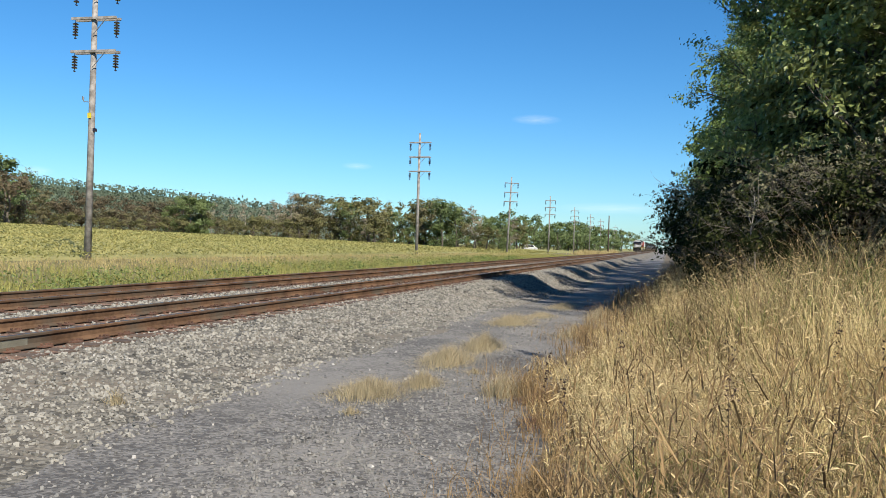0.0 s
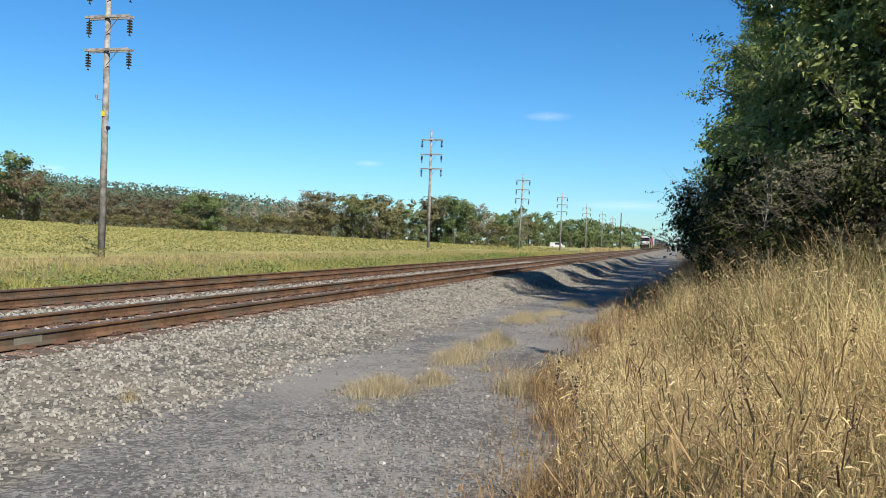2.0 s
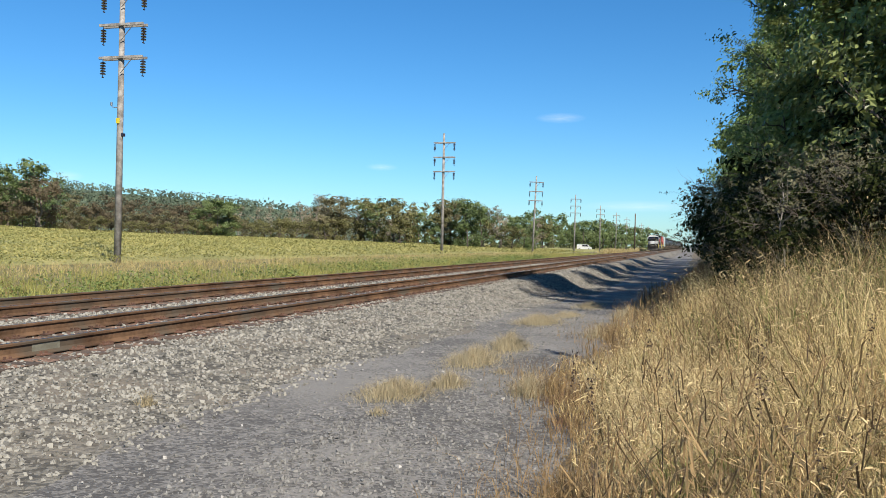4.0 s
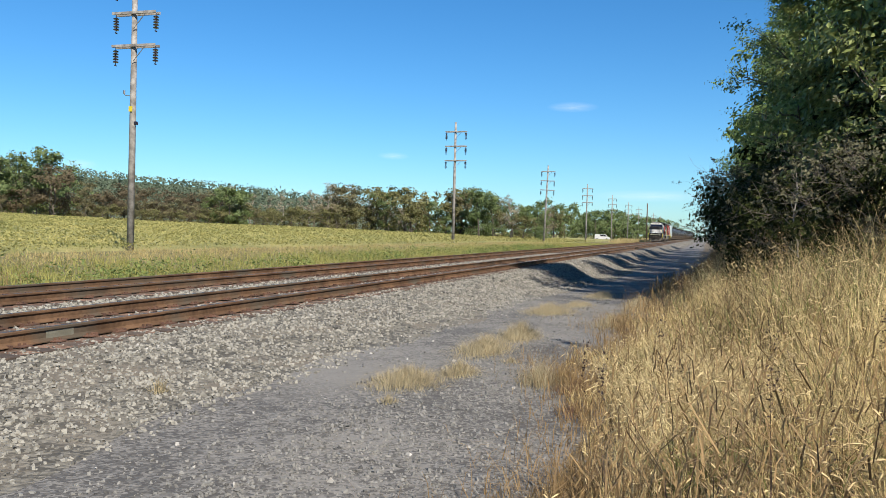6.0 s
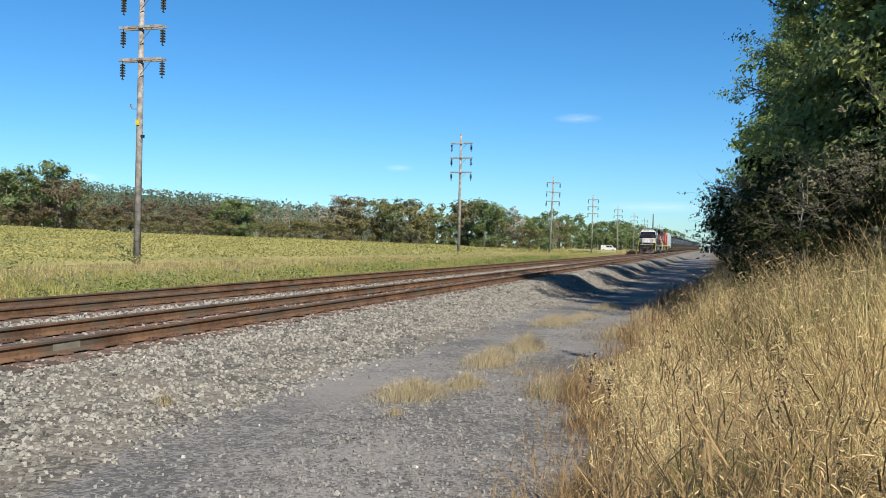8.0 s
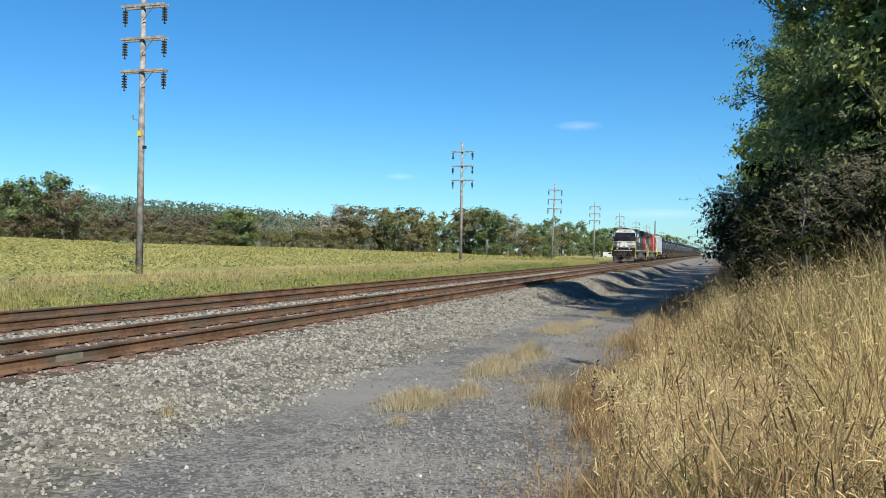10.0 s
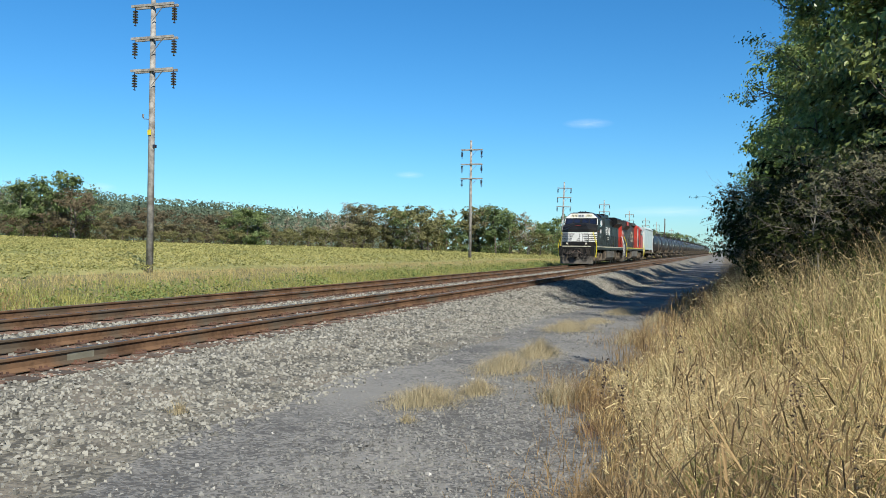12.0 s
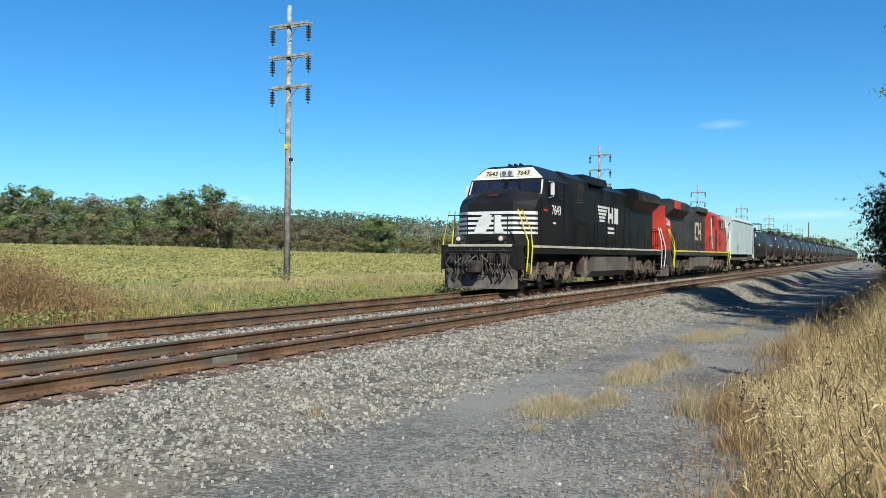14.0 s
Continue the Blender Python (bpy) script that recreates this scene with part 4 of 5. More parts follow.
    tagged(ob, "faint thin wisp of white cloud in the sky", "cloud", "wisps of cloud", "structure")


for k, (az, el, w, hi) in enumerate(CLOUDS):
    build_cloud(az, el, w, hi, k)


build_brown_bush()


# ---- power poles ----
def build_pole(height, tag):
    p = thing("power_pole", "weathered grey wooden power pole with crossarms and hanging insulators", "power pole", "line of power poles")
    bm = B()
    tube(bm, [(0, 0, -0.4), (0, 0, height * 0.5), (0, 0, height)], [0.17, 0.145, 0.11], 12)
    part("pole", bm, M_POLE, p, smooth=True)
    for z in (height - 1.0, height - 2.55, height - 4.08):
        bm = B()
        for s in (-0.17, 0.17):
            box(bm, -1.10, 1.26, s - 0.045, s + 0.045, z - 0.06, z + 0.06, 0.008)
        arm = part("crossarm", bm, M_POLE, p)
        bm = B()
        tube(bm, [(0.1, -0.2, z - 0.75), (0.75, -0.2, z - 0.05)], 0.02, 5)
        part("brace", bm, M_STEEL, arm)
        for s in (-0.94, 1.09):
            bm = B()
            tube(bm, [(s * 1.08, 0, z - 0.02), (s * 1.08, 0, z - 0.88)], 0.018, 5)
            for k in range(5):
                zz = z - 0.2 - k * 0.125
                tube(bm, [(s * 1.08, 0, zz + 0.05), (s * 1.08, 0, zz), (s * 1.08, 0, zz - 0.035)], [0.045, 0.135, 0.12], 10)
            tube(bm, [(s * 1.08 - 0.05, 0, z - 0.85), (s * 1.08 + 0.05, 0, z - 0.89)], 0.03, 5)
            part("insulator", bm, M_INSUL, arm, "dark brown string of five porcelain discs")
    if tag:
        bm = B()
        box(bm, -0.10, 0.10, -0.185, -0.172, 6.55, 6.8)
        part("tag", bm, M_YELLOWTAG, p, "small yellow tag")
        bm = B()
        tube(bm, [(0.05, 0, 7.3), (-0.45, 0, 7.35), (-0.5, 0, 7.45)], 0.02, 5)
        tube(bm, [(-0.5, 0, 7.42), (-0.5, 0, 7.58)], 0.05, 6)
        part("bracket", bm, M_STEEL, p)
        bm = B()
        box(bm, 0.10, 0.24, -0.08, 0.08, 5.95, 6.1, 0.01)
        part("box", bm, M_INSUL, p)
    return p


POLE_X = -26.0
for k, (y, top, lean) in enumerate([(31.8, 14.1, 0.2), (82.7, 13.3, 0.0), (133, 13.3, 1.9), (181, 13.3, 0.6), (231, 11.4, 0.0), (279, 15.4, 0.0), (322, 13.4, 0), (410, 13.4, 0), (470, 13.4, 0)]):
    z = float(land(POLE_X, y))
    if k == 0:
        pole = build_pole(top - z, True)
        pole.matrix_basis = pose(POLE_X, y, z, 0, lean, 2)
    elif k == 1:
        plain_pole = build_pole(top - z, False)
        plain_pole.matrix_basis = pose(POLE_X, y, z, 0, lean, -1)
    else:
        copy_thing(plain_pole, pose(POLE_X, y, z, 0, lean, k * 3 - 8))


def build_bare_post():
    """A tall post with no arms near the track."""
    p = thing("wooden_post", "tall bare dark wooden post beside the track", "post")
    bm = B()
    tube(bm, [(0, 0, -0.4), (0, 0, 5.5), (0, 0, 11.3)], [0.2, 0.18, 0.15], 10)
    part("pole", bm, M_TIE, p, smooth=True)
    bm = B()
    tube(bm, [(0, 0, 11.28), (0, 0, 11.36), (0, 0, 11.4)], [0.17, 0.17, 0.06], 10)
    part("cap", bm, M_STEEL, p)
    p.matrix_basis = pose(-17.5, 247, float(land(-17.5, 247)))


build_bare_post()



# ---- the train ----
M_BLACK = mat("weathered_black_paint", (0.007, 0.0072, 0.0075), (0.019, 0.0185, 0.018), 1.3, 0.4, spec=0.2, bump=0.05, third=(0.018, 0.016, 0.014), fine=0.2)
M_GRIME = mat("grimy_running_gear", (0.055, 0.045, 0.034), (0.22, 0.175, 0.13), 0.45, 0.9, 0.0, bump=0.4, bump_size=0.05, third=(0.035, 0.03, 0.026), spec=0.2)
M_SOOT = mat("sooty_dark_steel", (0.016, 0.014, 0.013), (0.075, 0.064, 0.054), 0.4, 0.8, bump=0.3, bump_size=0.04, spec=0.2)
M_TANKGRIME = mat("dusty_fuel_tank", (0.075, 0.068, 0.058), (0.165, 0.15, 0.125), 0.9, 0.7, bump=0.1)
M_WHITE = mat("white_paint", (0.66, 0.66, 0.64), (0.8, 0.8, 0.78), 0.5, 0.5)
M_CREAM = mat("dull_cream_stripe", (0.42, 0.4, 0.3), (0.6, 0.57, 0.45), 0.5, 0.6)
M_YELLOW = mat("safety_yellow_paint", (0.68, 0.58, 0.02), (0.85, 0.75, 0.04), 0.3, 0.45)
M_RED = mat("red_paint", (0.42, 0.035, 0.022), (0.6, 0.06, 0.035), 0.9, 0.45, third=(0.38, 0.06, 0.04))
M_CNBLACK = mat("faded_black_paint", (0.02, 0.019, 0.019), (0.05, 0.046, 0.043), 1.0, 0.5, third=(0.06, 0.055, 0.05))
M_GLASS = mat("dark_tinted_glass", (0.012, 0.015, 0.03), (0.02, 0.025, 0.05), 1.0, 0.05)
M_HOSE = mat("faded_brown_cable", (0.14, 0.095, 0.075), (0.24, 0.17, 0.14), 0.2, 0.7)
M_WHEEL = mat("worn_wheel_steel", (0.05, 0.04, 0.035), (0.14, 0.12, 0.105), 0.4, 0.5, 0.6)
M_TANK = mat("black_tank_paint", (0.012, 0.0125, 0.014), (0.03, 0.03, 0.033), 1.6, 0.45, spec=0.35, third=(0.035, 0.033, 0.03), bump=0.03, vary="object", spread=0.25)
M_HOPPER = mat("pale_blue_grey_paint", (0.42, 0.53, 0.55), (0.55, 0.66, 0.67), 1.2, 0.6, third=(0.46, 0.54, 0.53))
M_BOARD = mat("cream_number_board", (0.6, 0.57, 0.42), (0.7, 0.66, 0.5), 0.3, 0.5)
LAMP_ON = lamp_mat("lit_headlamp", (0.36, 0.34, 0.29), 0.2)
M_PLOUGH = mat("scuffed_dark_plough", (0.06, 0.054, 0.048), (0.16, 0.145, 0.127), 0.5, 0.8, bump=0.2, third=(0.09, 0.075, 0.06), spec=0.2)

CARRY = []      # (vehicle, its centre's distance behind the train's front, turn)
ROLLING = []    # wheelsets that turn


def lettering(text, size, material, parent, m, name="lettering"):
    cu = bpy.data.curves.new(name, "FONT")
    cu.body, cu.size, cu.extrude, cu.align_x, cu.align_y = text, size, 0.006, "CENTER", "CENTER"
    o = bpy.data.objects.new(name, cu)
    scene.collection.objects.link(o)
    bpy.context.view_layer.update()
    me = bpy.data.meshes.new_from_object(o.evaluated_get(bpy.context.evaluated_depsgraph_get()))
    bpy.data.objects.remove(o)
    me.materials.clear()
    me.materials.append(material)
    ob = new(name, me)
    ob.parent = parent
    ob.matrix_basis = m
    return ob


SIDE = pose(0, 0, 0, 90, 0, 90)       # faces +x, reads along +y
FRONT = pose(0, 0, 0, 90, 0, 0)       # faces -y


def at(x, y, z, turn):
    return pose(x, y, z) @ turn


def wheelset_mesh(r):
    bm = B()
    for s in (-1, 1):
        tube(bm, [(s * 0.69, 0, 0), (s * 0.70, 0, 0)], [r + 0.025, r + 0.025], 18)
        tube(bm, [(s * 0.70, 0, 0), (s * 0.83, 0, 0)], [r, r - 0.005], 18)
        tube(bm, [(s * 0.83, 0, 0), (s * 0.88, 0, 0)], [0.16, 0.13], 10)
        for k in range(4):
            a = k * math.tau / 4
            tube(bm, [(s * 0.82, 0.3 * math.cos(a), 0.3 * math.sin(a)), (s * 0.845, 0.3 * math.cos(a), 0.3 * math.sin(a))], 0.06, 8)
    tube(bm, [(-0.7, 0, 0), (0.7, 0, 0)], 0.09, 10)
    return bm


WHEELS = {}


def wheelset(parent, y, r, roll):
    key = round(r, 2)
    if key not in WHEELS:
        WHEELS[key] = part("wheelset", wheelset_mesh(r), M_WHEEL, parent)
        o = WHEELS[key]
    else:
        o = new("wheelset", WHEELS[key].data)
        o.parent = parent
    o.matrix_basis = pose(0, y, r)
    if roll:
        ROLLING.append((o, y, r))


def loco_truck(v, yc, roll):
    bm = B()
    for s in (-1, 1):
        x0, x1 = (0.98, 1.16) if s > 0 else (-1.16, -0.98)
        prism(bm, [(yc - 2.45, 0.5), (yc - 2.35, 0.98), (yc - 1.2, 1.0), (yc - 0.9, 0.85), (yc + 0.9, 0.85), (yc + 1.2, 1.0), (yc + 2.35, 0.98), (yc + 2.45, 0.5),
                   (yc + 1.5, 0.36), (yc + 1.3, 0.52), (yc + 0.6, 0.52), (yc + 0.4, 0.36), (yc - 0.4, 0.36), (yc - 0.6, 0.52), (yc - 1.3, 0.52), (yc - 1.5, 0.36)], x0, x1)
        for k in (-1.85, 0, 1.85):
            box(bm, min(s * 1.0, s * 1.27), max(s * 1.0, s * 1.27), yc + k - 0.2, yc + k + 0.2, 0.36, 0.72, 0.04)
            tube(bm, [(s * 1.24, yc + k, 0.53), (s * 1.31, yc + k, 0.53)], 0.14, 10)
            for q in (-0.33, 0.33):
                tube(bm, [(s * 1.08, yc + k + q, 0.58), (s * 1.08, yc + k + q, 0.98)], 0.09, 8)
        for k in (-0.95, 0.95):
            tube(bm, [(s * 1.22, yc + k - 0.25, 0.9), (s * 1.22, yc + k + 0.25, 0.9)], 0.12, 10)
            tube(bm, [(s * 1.2, yc + k, 0.85), (s * 1.12, yc + k + 0.1, 0.35)], 0.035, 6)
        tube(bm, [(s * 1.2, yc - 2.2, 1.05), (s * 1.2, yc + 2.2, 1.05)], 0.03, 6)
        tube(bm, [(s * 1.2, yc - 1.4, 0.72), (s * 1.2, yc + 1.4, 0.72)], 0.022, 6)
        for k in (-2.42, 2.42):
            tube(bm, [(s * 1.05, yc + k, 0.9), (s * 1.0, yc + k * 1.03, 0.2)], 0.03, 6)
    box(bm, -0.9, 0.9, yc - 2.2, yc + 2.2, 0.65, 0.95)
    part("truck_frame", bm, M_GRIME, v, "grimy three-axle truck frame")
    for k in (-1.25, 0.6, 2.0):
        bm = B()
        box(bm, -0.62, 0.62, yc + k - 0.5, yc + k + 0.35, 0.2, 0.85, 0.05)
        part("traction_motor", bm, M_SOOT, v)
    for s in (-1, 1):
        for k in (-1.85, 0, 1.85):
            for q in (-0.42, 0.42):
                bm = B()
                wave = [0.1, 0.075] * 5
                tube(bm, [(s * 1.17, yc + k + q, 0.6 + 0.042 * c) for c in range(10)], wave, 8)
                part("coil_spring", bm, M_GRIME, v)
            part("sand_pipe", rail_run([(s * 1.2, yc + k - 0.62, 1.2), (s * 1.22, yc + k - 0.66, 0.7), (s * 1.0, yc + k - 0.6, 0.14)], 0.028), M_SOOT, v)
            part("damper", rail_run([(s * 1.26, yc + k + 0.1, 0.62), (s * 1.28, yc + k + 0.3, 0.98)], 0.045), M_GRIME, v)
            bm = B()
            box(bm, s * 1.22 - 0.05, s * 1.22 + 0.05, yc + k + 0.5, yc + k + 0.66, 0.3, 0.62, 0.02)
            part("brake_shoe", bm, M_SOOT, v)
        for k in (-0.95, 0.95):
            bm = B()
            box(bm, s * 1.24 - 0.07, s * 1.24 + 0.07, yc + k - 0.16, yc + k + 0.2, 0.55, 0.82, 0.03)
            part("brake_cylinder", bm, M_GRIME, v)
    for k in (-1.85, 0, 1.85):
        wheelset(v, yc + k, 0.53, roll)


def rail_run(points, r=0.02):
    bm = B()
    tube(bm, points, r, 6)
    return bm


def build_loco(label, hood_m, cab_m, end_m, sill_m, striped, number, roll):
    """A six-axle wide-cab diesel, cab towards -y, centre over the origin, 22.3 m long."""
    v = thing("diesel_locomotive", label, "locomotive", "locomotives")
    L = 11.15
    # frame, deck, fuel tank
    bm = B()
    box(bm, -1.5, 1.5, -L + 0.85, L - 0.6, 1.28, 1.58, 0.02)
    box(bm, -0.8, 0.8, -L + 0.9, L - 0.7, 1.0, 1.3)
    part("underframe", bm, hood_m, v)
    for s in (-1, 1):
        bm = B()
        box(bm, s * 1.512 - 0.008, s * 1.512 + 0.008, -L + 1.6, L - 1.3, 1.50, 1.58)
        part("sill_stripe", bm, sill_m, v, "pale stripe along the frame sill")
    bm = B()
    loft(bm, [[(-1.2, y, 0.35), (1.2, y, 0.35), (1.42, y, 0.6), (1.42, y, 1.24), (-1.42, y, 1.24), (-1.42, y, 0.6)] for y in (-2.6, 3.2)])
    part("fuel_tank", bm, M_TANKGRIME, v, "dusty grey fuel tank")
    for s in (-1, 1):
        for y in (-3.6, -3.15):
            bm = B()
            tube(bm, [(s * 1.25, y, 0.5), (s * 1.25, y, 1.25)], 0.18, 12)
            part("air_reservoir", bm, M_GRIME, v)
        for y in (4.0, 4.5):
            bm = B()
            box(bm, s * 1.25 - 0.16, s * 1.25 + 0.16, y - 0.2, y + 0.2, 0.55, 1.2, 0.04)
            part("battery_box", bm, M_GRIME, v)
    for y0, y1 in ((-4.3, -2.7), (3.3, 4.7)):
        bm = B()
        box(bm, -1.1, 1.1, y0, y1, 0.75, 1.29, 0.03)
        part("equipment_box", bm, hood_m, v)
    loco_truck(v, -6.85, roll)
    loco_truck(v, 6.85, roll)
    # nose: chamfered wide nose with a sloping top
    bm = B()
    yf = -L + 1.35
    h, ch = 1.485, 0.42
    lowr = [(-h, yf + ch + 0.15, 1.58), (-h + ch + 0.15, yf, 1.58), (h - ch - 0.15, yf, 1.58), (h, yf + ch + 0.15, 1.58), (h, yf + 1.35, 1.58), (-h, yf + 1.35, 1.58)]
    top = [(-h, yf + ch + 0.2, 2.90), (-h + ch + 0.2, yf + 0.06, 3.02), (h - ch - 0.2, yf + 0.06, 3.02), (h, yf + ch + 0.2, 2.90), (h, yf + 1.35, 3.1), (-h, yf + 1.35, 3.1)]
    crown = [(-h, yf + 0.85, 3.16), (-0.55, yf + 0.5, 3.36), (0.55, yf + 0.5, 3.36), (h, yf + 0.85, 3.16), (h, yf + 1.35, 3.3), (-h, yf + 1.35, 3.3)]
    ridge = [(-h, yf + 1.25, 3.36), (-0.5, yf + 0.9, 3.56), (0.5, yf + 0.9, 3.56), (h, yf + 1.25, 3.36), (h, yf + 1.35, 3.4), (-h, yf + 1.35, 3.4)]
    loft(bm, [lowr, top, crown, ridge])
    nose = part("nose", bm, cab_m, v)
    # cab
    yc0, yc1 = yf + 1.12, yf + 4.1
    bm = B()
    sec = [(-1.5, yc0 + 0.1, 1.58), (1.5, yc0 + 0.1, 1.58), (1.5, yc1, 1.58), (-1.5, yc1, 1.58)]
    s2 = [(-1.5, yc0 + 0.1, 3.12), (1.5, yc0 + 0.1, 3.12), (1.5, yc1, 3.12), (-1.5, yc1, 3.12)]
    s3 = [(-1.46, yc0 + 0.42, 3.92), (1.46, yc0 + 0.42, 3.92), (1.46, yc1, 3.92), (-1.46, yc1, 3.92)]
    s4 = [(-0.98, yc0 + 0.62, 4.38), (0.98, yc0 + 0.62, 4.38), (0.98, yc1, 4.38), (-0.98, yc1, 4.38)]
    s5 = [(-0.8, yc0 + 0.85, 4.46), (0.8, yc0 + 0.85, 4.46), (0.8, yc1, 4.46), (-0.8, yc1, 4.46)]
    loft(bm, [sec, s2, s3, s4, s5])
    cab = part("cab", bm, cab_m, v)
    # windscreen panes follow the raked front
    def on_front(x, z):
        return yc0 + 0.1 + 0.4 * (z - 3.12) - 0.012 if z < 3.92 else yc0 + 0.42 + 0.435 * (z - 3.92) - 0.014
    def front_panel(name, quads, material, lab="", lift=0.0):
        bm = B()
        for q in quads:
            a = [bm.verts.new((x, on_front(x, z) - lift, z)) for x, z in q]
            b = [bm.verts.new((x, on_front(x, z) - lift + 0.03, z)) for x, z in q]
            bm.faces.new(a)
            bm.faces.new(b[::-1])
            n = len(a)
            for i in range(n):
                bm.faces.new((a[i], b[i], b[(i + 1) % n], a[(i + 1) % n]))
        return part(name, bm, material, cab, lab)
    front_panel("windscreen_surround", [[(-1.46, 3.14), (1.46, 3.14), (1.42, 3.9), (-1.42, 3.9)]], M_WHITE if striped else cab_m)
    front_panel("windscreen_frame", [[(-1.40, 3.40), (1.40, 3.40), (1.36, 3.9), (-1.36, 3.9)]], M_BLACK, lift=0.006)
    for s in (-1, 1):
        front_panel("windscreen", [[(s * 0.74, 3.52), (s * 1.32, 3.44), (s * 1.29, 3.87), (s * 0.74, 3.87)]], M_GLASS, lift=0.014)
        front_panel("windscreen", [[(s * 0.66, 3.54), (s * 0.10, 3.58), (s * 0.10, 3.87), (s * 0.66, 3.87)]], M_GLASS, lift=0.014)
        bm = B()
        tube(bm, [(s * 0.5, on_front(0, 3.88) - 0.06, 3.88), (s * 0.62, on_front(0, 3.58) - 0.06, 3.58)], 0.012, 5)
        part("wiper", bm, M_BLACK, cab)
    # brow with number boards and twin headlamp
    front_panel("brow", [[(-1.40, 3.96), (1.40, 3.96), (0.94, 4.36), (-0.94, 4.36)]], M_WHITE if striped else cab_m, lift=0.004)
    for s in (-1, 1):
        front_panel("number_board", [[(s * 0.34, 4.04), (s * 1.0, 4.04), (s * 0.84, 4.3), (s * 0.34, 4.3)]], M_BOARD, lift=0.012)
        if number:
            lettering(number, 0.25, M_BLACK, cab, at(s * 0.63, on_front(0, 4.165) - 0.03, 4.165, pose(0, 0, 0, 66.5, 0, 0)), "number")
    bm = B()
    yl = on_front(0, 4.17)
    box(bm, -0.27, 0.27, yl - 0.10, yl + 0.08, 4.05, 4.3, 0.03)
    lampbox = part("headlamp_housing", bm, M_WHITE if striped else cab_m, cab)
    for s in (-0.12, 0.12):
        bm = B()
        tube(bm, [(s, yl - 0.115, 4.17), (s, yl - 0.09, 4.17)], 0.085, 14)
        part("headlamp", bm, M_STEEL, lampbox)
    # side windows, door seams, grab irons
    for s in (-1, 1):
        for y0, y1 in ((yc0 + 0.85, yc0 + 1.5), (yc0 + 1.6, yc0 + 2.25)):
            bm = B()
            box(bm, s * 1.492 - 0.02, s * 1.492 + 0.02, y0, y1, 3.2, 3.82, 0.012)
            w = part("side_window", bm, M_BLACK, cab)
            bm = B()
            box(bm, s * 1.505 - 0.02, s * 1.505 + 0.02, y0 + 0.06, y1 - 0.06, 3.26, 3.76)
            part("pane", bm, M_GLASS, w)
        bm = B()
        tube(bm, [(s * 1.55, yc0 + 0.62, 3.25), (s * 1.72, yc0 + 0.62, 3.3), (s * 1.72, yc0 + 0.62, 3.8), (s * 1.55, yc0 + 0.62, 3.82)], 0.016, 5)
        box(bm, s * 1.7 - 0.07, s * 1.7 + 0.07, yc0 + 0.60, yc0 + 0.63, 3.36, 3.76)
        part("mirror", bm, M_WHITE, cab)
        bm = B()
        box(bm, s * 1.505 - 0.012, s * 1.505 + 0.012, yc0 + 2.5, yc0 + 2.8, 1.7, 3.9)
        part("door_panel", bm, hood_m, cab)
    # hood in three runs
    bm = B()
    def hood(y0, y1, half, zt, z0=1.58):
        loft(bm, [[(-half, y, z0), (half, y, z0), (half, y, zt - 0.22), (half - 0.3, y, zt), (-half + 0.3, y, zt), (-half, y, zt - 0.22)] for y in (y0, y1)])
    hood(yc1 + 0.002, -2.9, 1.36, 4.42)
    part("electrical_cabinet", bm, hood_m if striped else cab_m, v)
    bm = B()
    hood(-2.898, 6.2, 0.98, 4.38)
    part("engine_hood", bm, hood_m, v)
    bm = B()
    hood(6.202, L - 1.35, 0.98, 4.3)
    part("radiator_hood", bm, hood_m, v)
    bm = B()
    loft(bm, [[(-0.99, y, 3.55), (0.99, y, 3.55), (1.45, y, 3.95), (1.45, y, 4.36), (1.2, y, 4.52), (-1.2, y, 4.52), (-1.45, y, 4.36), (-1.45, y, 3.95)] for y in (4.9, L - 1.5)])
    rad = part("radiator_wing", bm, hood_m, v, "overhanging radiator housing")
    for s in (-1, 1):
        bm = B()
        for k in range(3):
            y0 = 5.15 + k * 1.5
            box(bm, s * 1.455 - 0.012, s * 1.455 + 0.012, y0, y0 + 1.3, 4.0, 4.32)
        part("radiator_screen", bm, M_SOOT, rad)
    bm = B()
    box(bm, -1.18, 1.18, -2.9, 0.4, 4.2, 4.55, 0.06)
    part("brake_blower_housing", bm, hood_m, v)
    bm = B()
    box(bm, -0.55, 0.55, 1.5, 2.6, 4.36, 4.62, 0.05)
    box(bm, -0.4, 0.4, 3.2, 4.0, 4.36, 4.55, 0.05)
    part("exhaust_stack", bm, M_SOOT, v)
    bm = B()
    for k in range(3):
        tube(bm, [(0.22 * (k - 1), yc0 + 1.5, 4.52), (0.22 * (k - 1), yc0 + 1.15, 4.53)], [0.025, 0.06], 8)
    box(bm, -0.5, 0.5, yc0 + 1.5, yc0 + 1.7, 4.44, 4.54)
    box(bm, -0.35, 0.1, yc0 + 2.1, yc0 + 2.5, 4.44, 4.58, 0.05)
    part("horn_and_antenna", bm, M_BLACK, v)
    # hood doors and louvres
    for s in (-1, 1):
        for k in range(9):
            y = -2.7 + k * 0.97
            bm = B()
            box(bm, s * 0.985 - 0.012, s * 0.985 + 0.012, y, y + 0.9, 1.75, 3.5, 0.008)
            part("hood_door", bm, hood_m, v)
        bm = B()
        for k in range(9):
            box(bm, s * 1.365 - 0.014, s * 1.365 + 0.014, -4.3, -3.5, 3.3 + k * 0.09, 3.35 + k * 0.09)
        part("louvre", bm, M_SOOT, v)
        bm = B()
        box(bm, s * 1.37 - 0.02, s * 1.37 + 0.02, -5.5, -4.8, 1.75, 3.1, 0.01)
        part("cabinet_door", bm, hood_m, v)
        # walkway handrail
        posts = [-4.6 + 1.35 * k for k in range(11)]
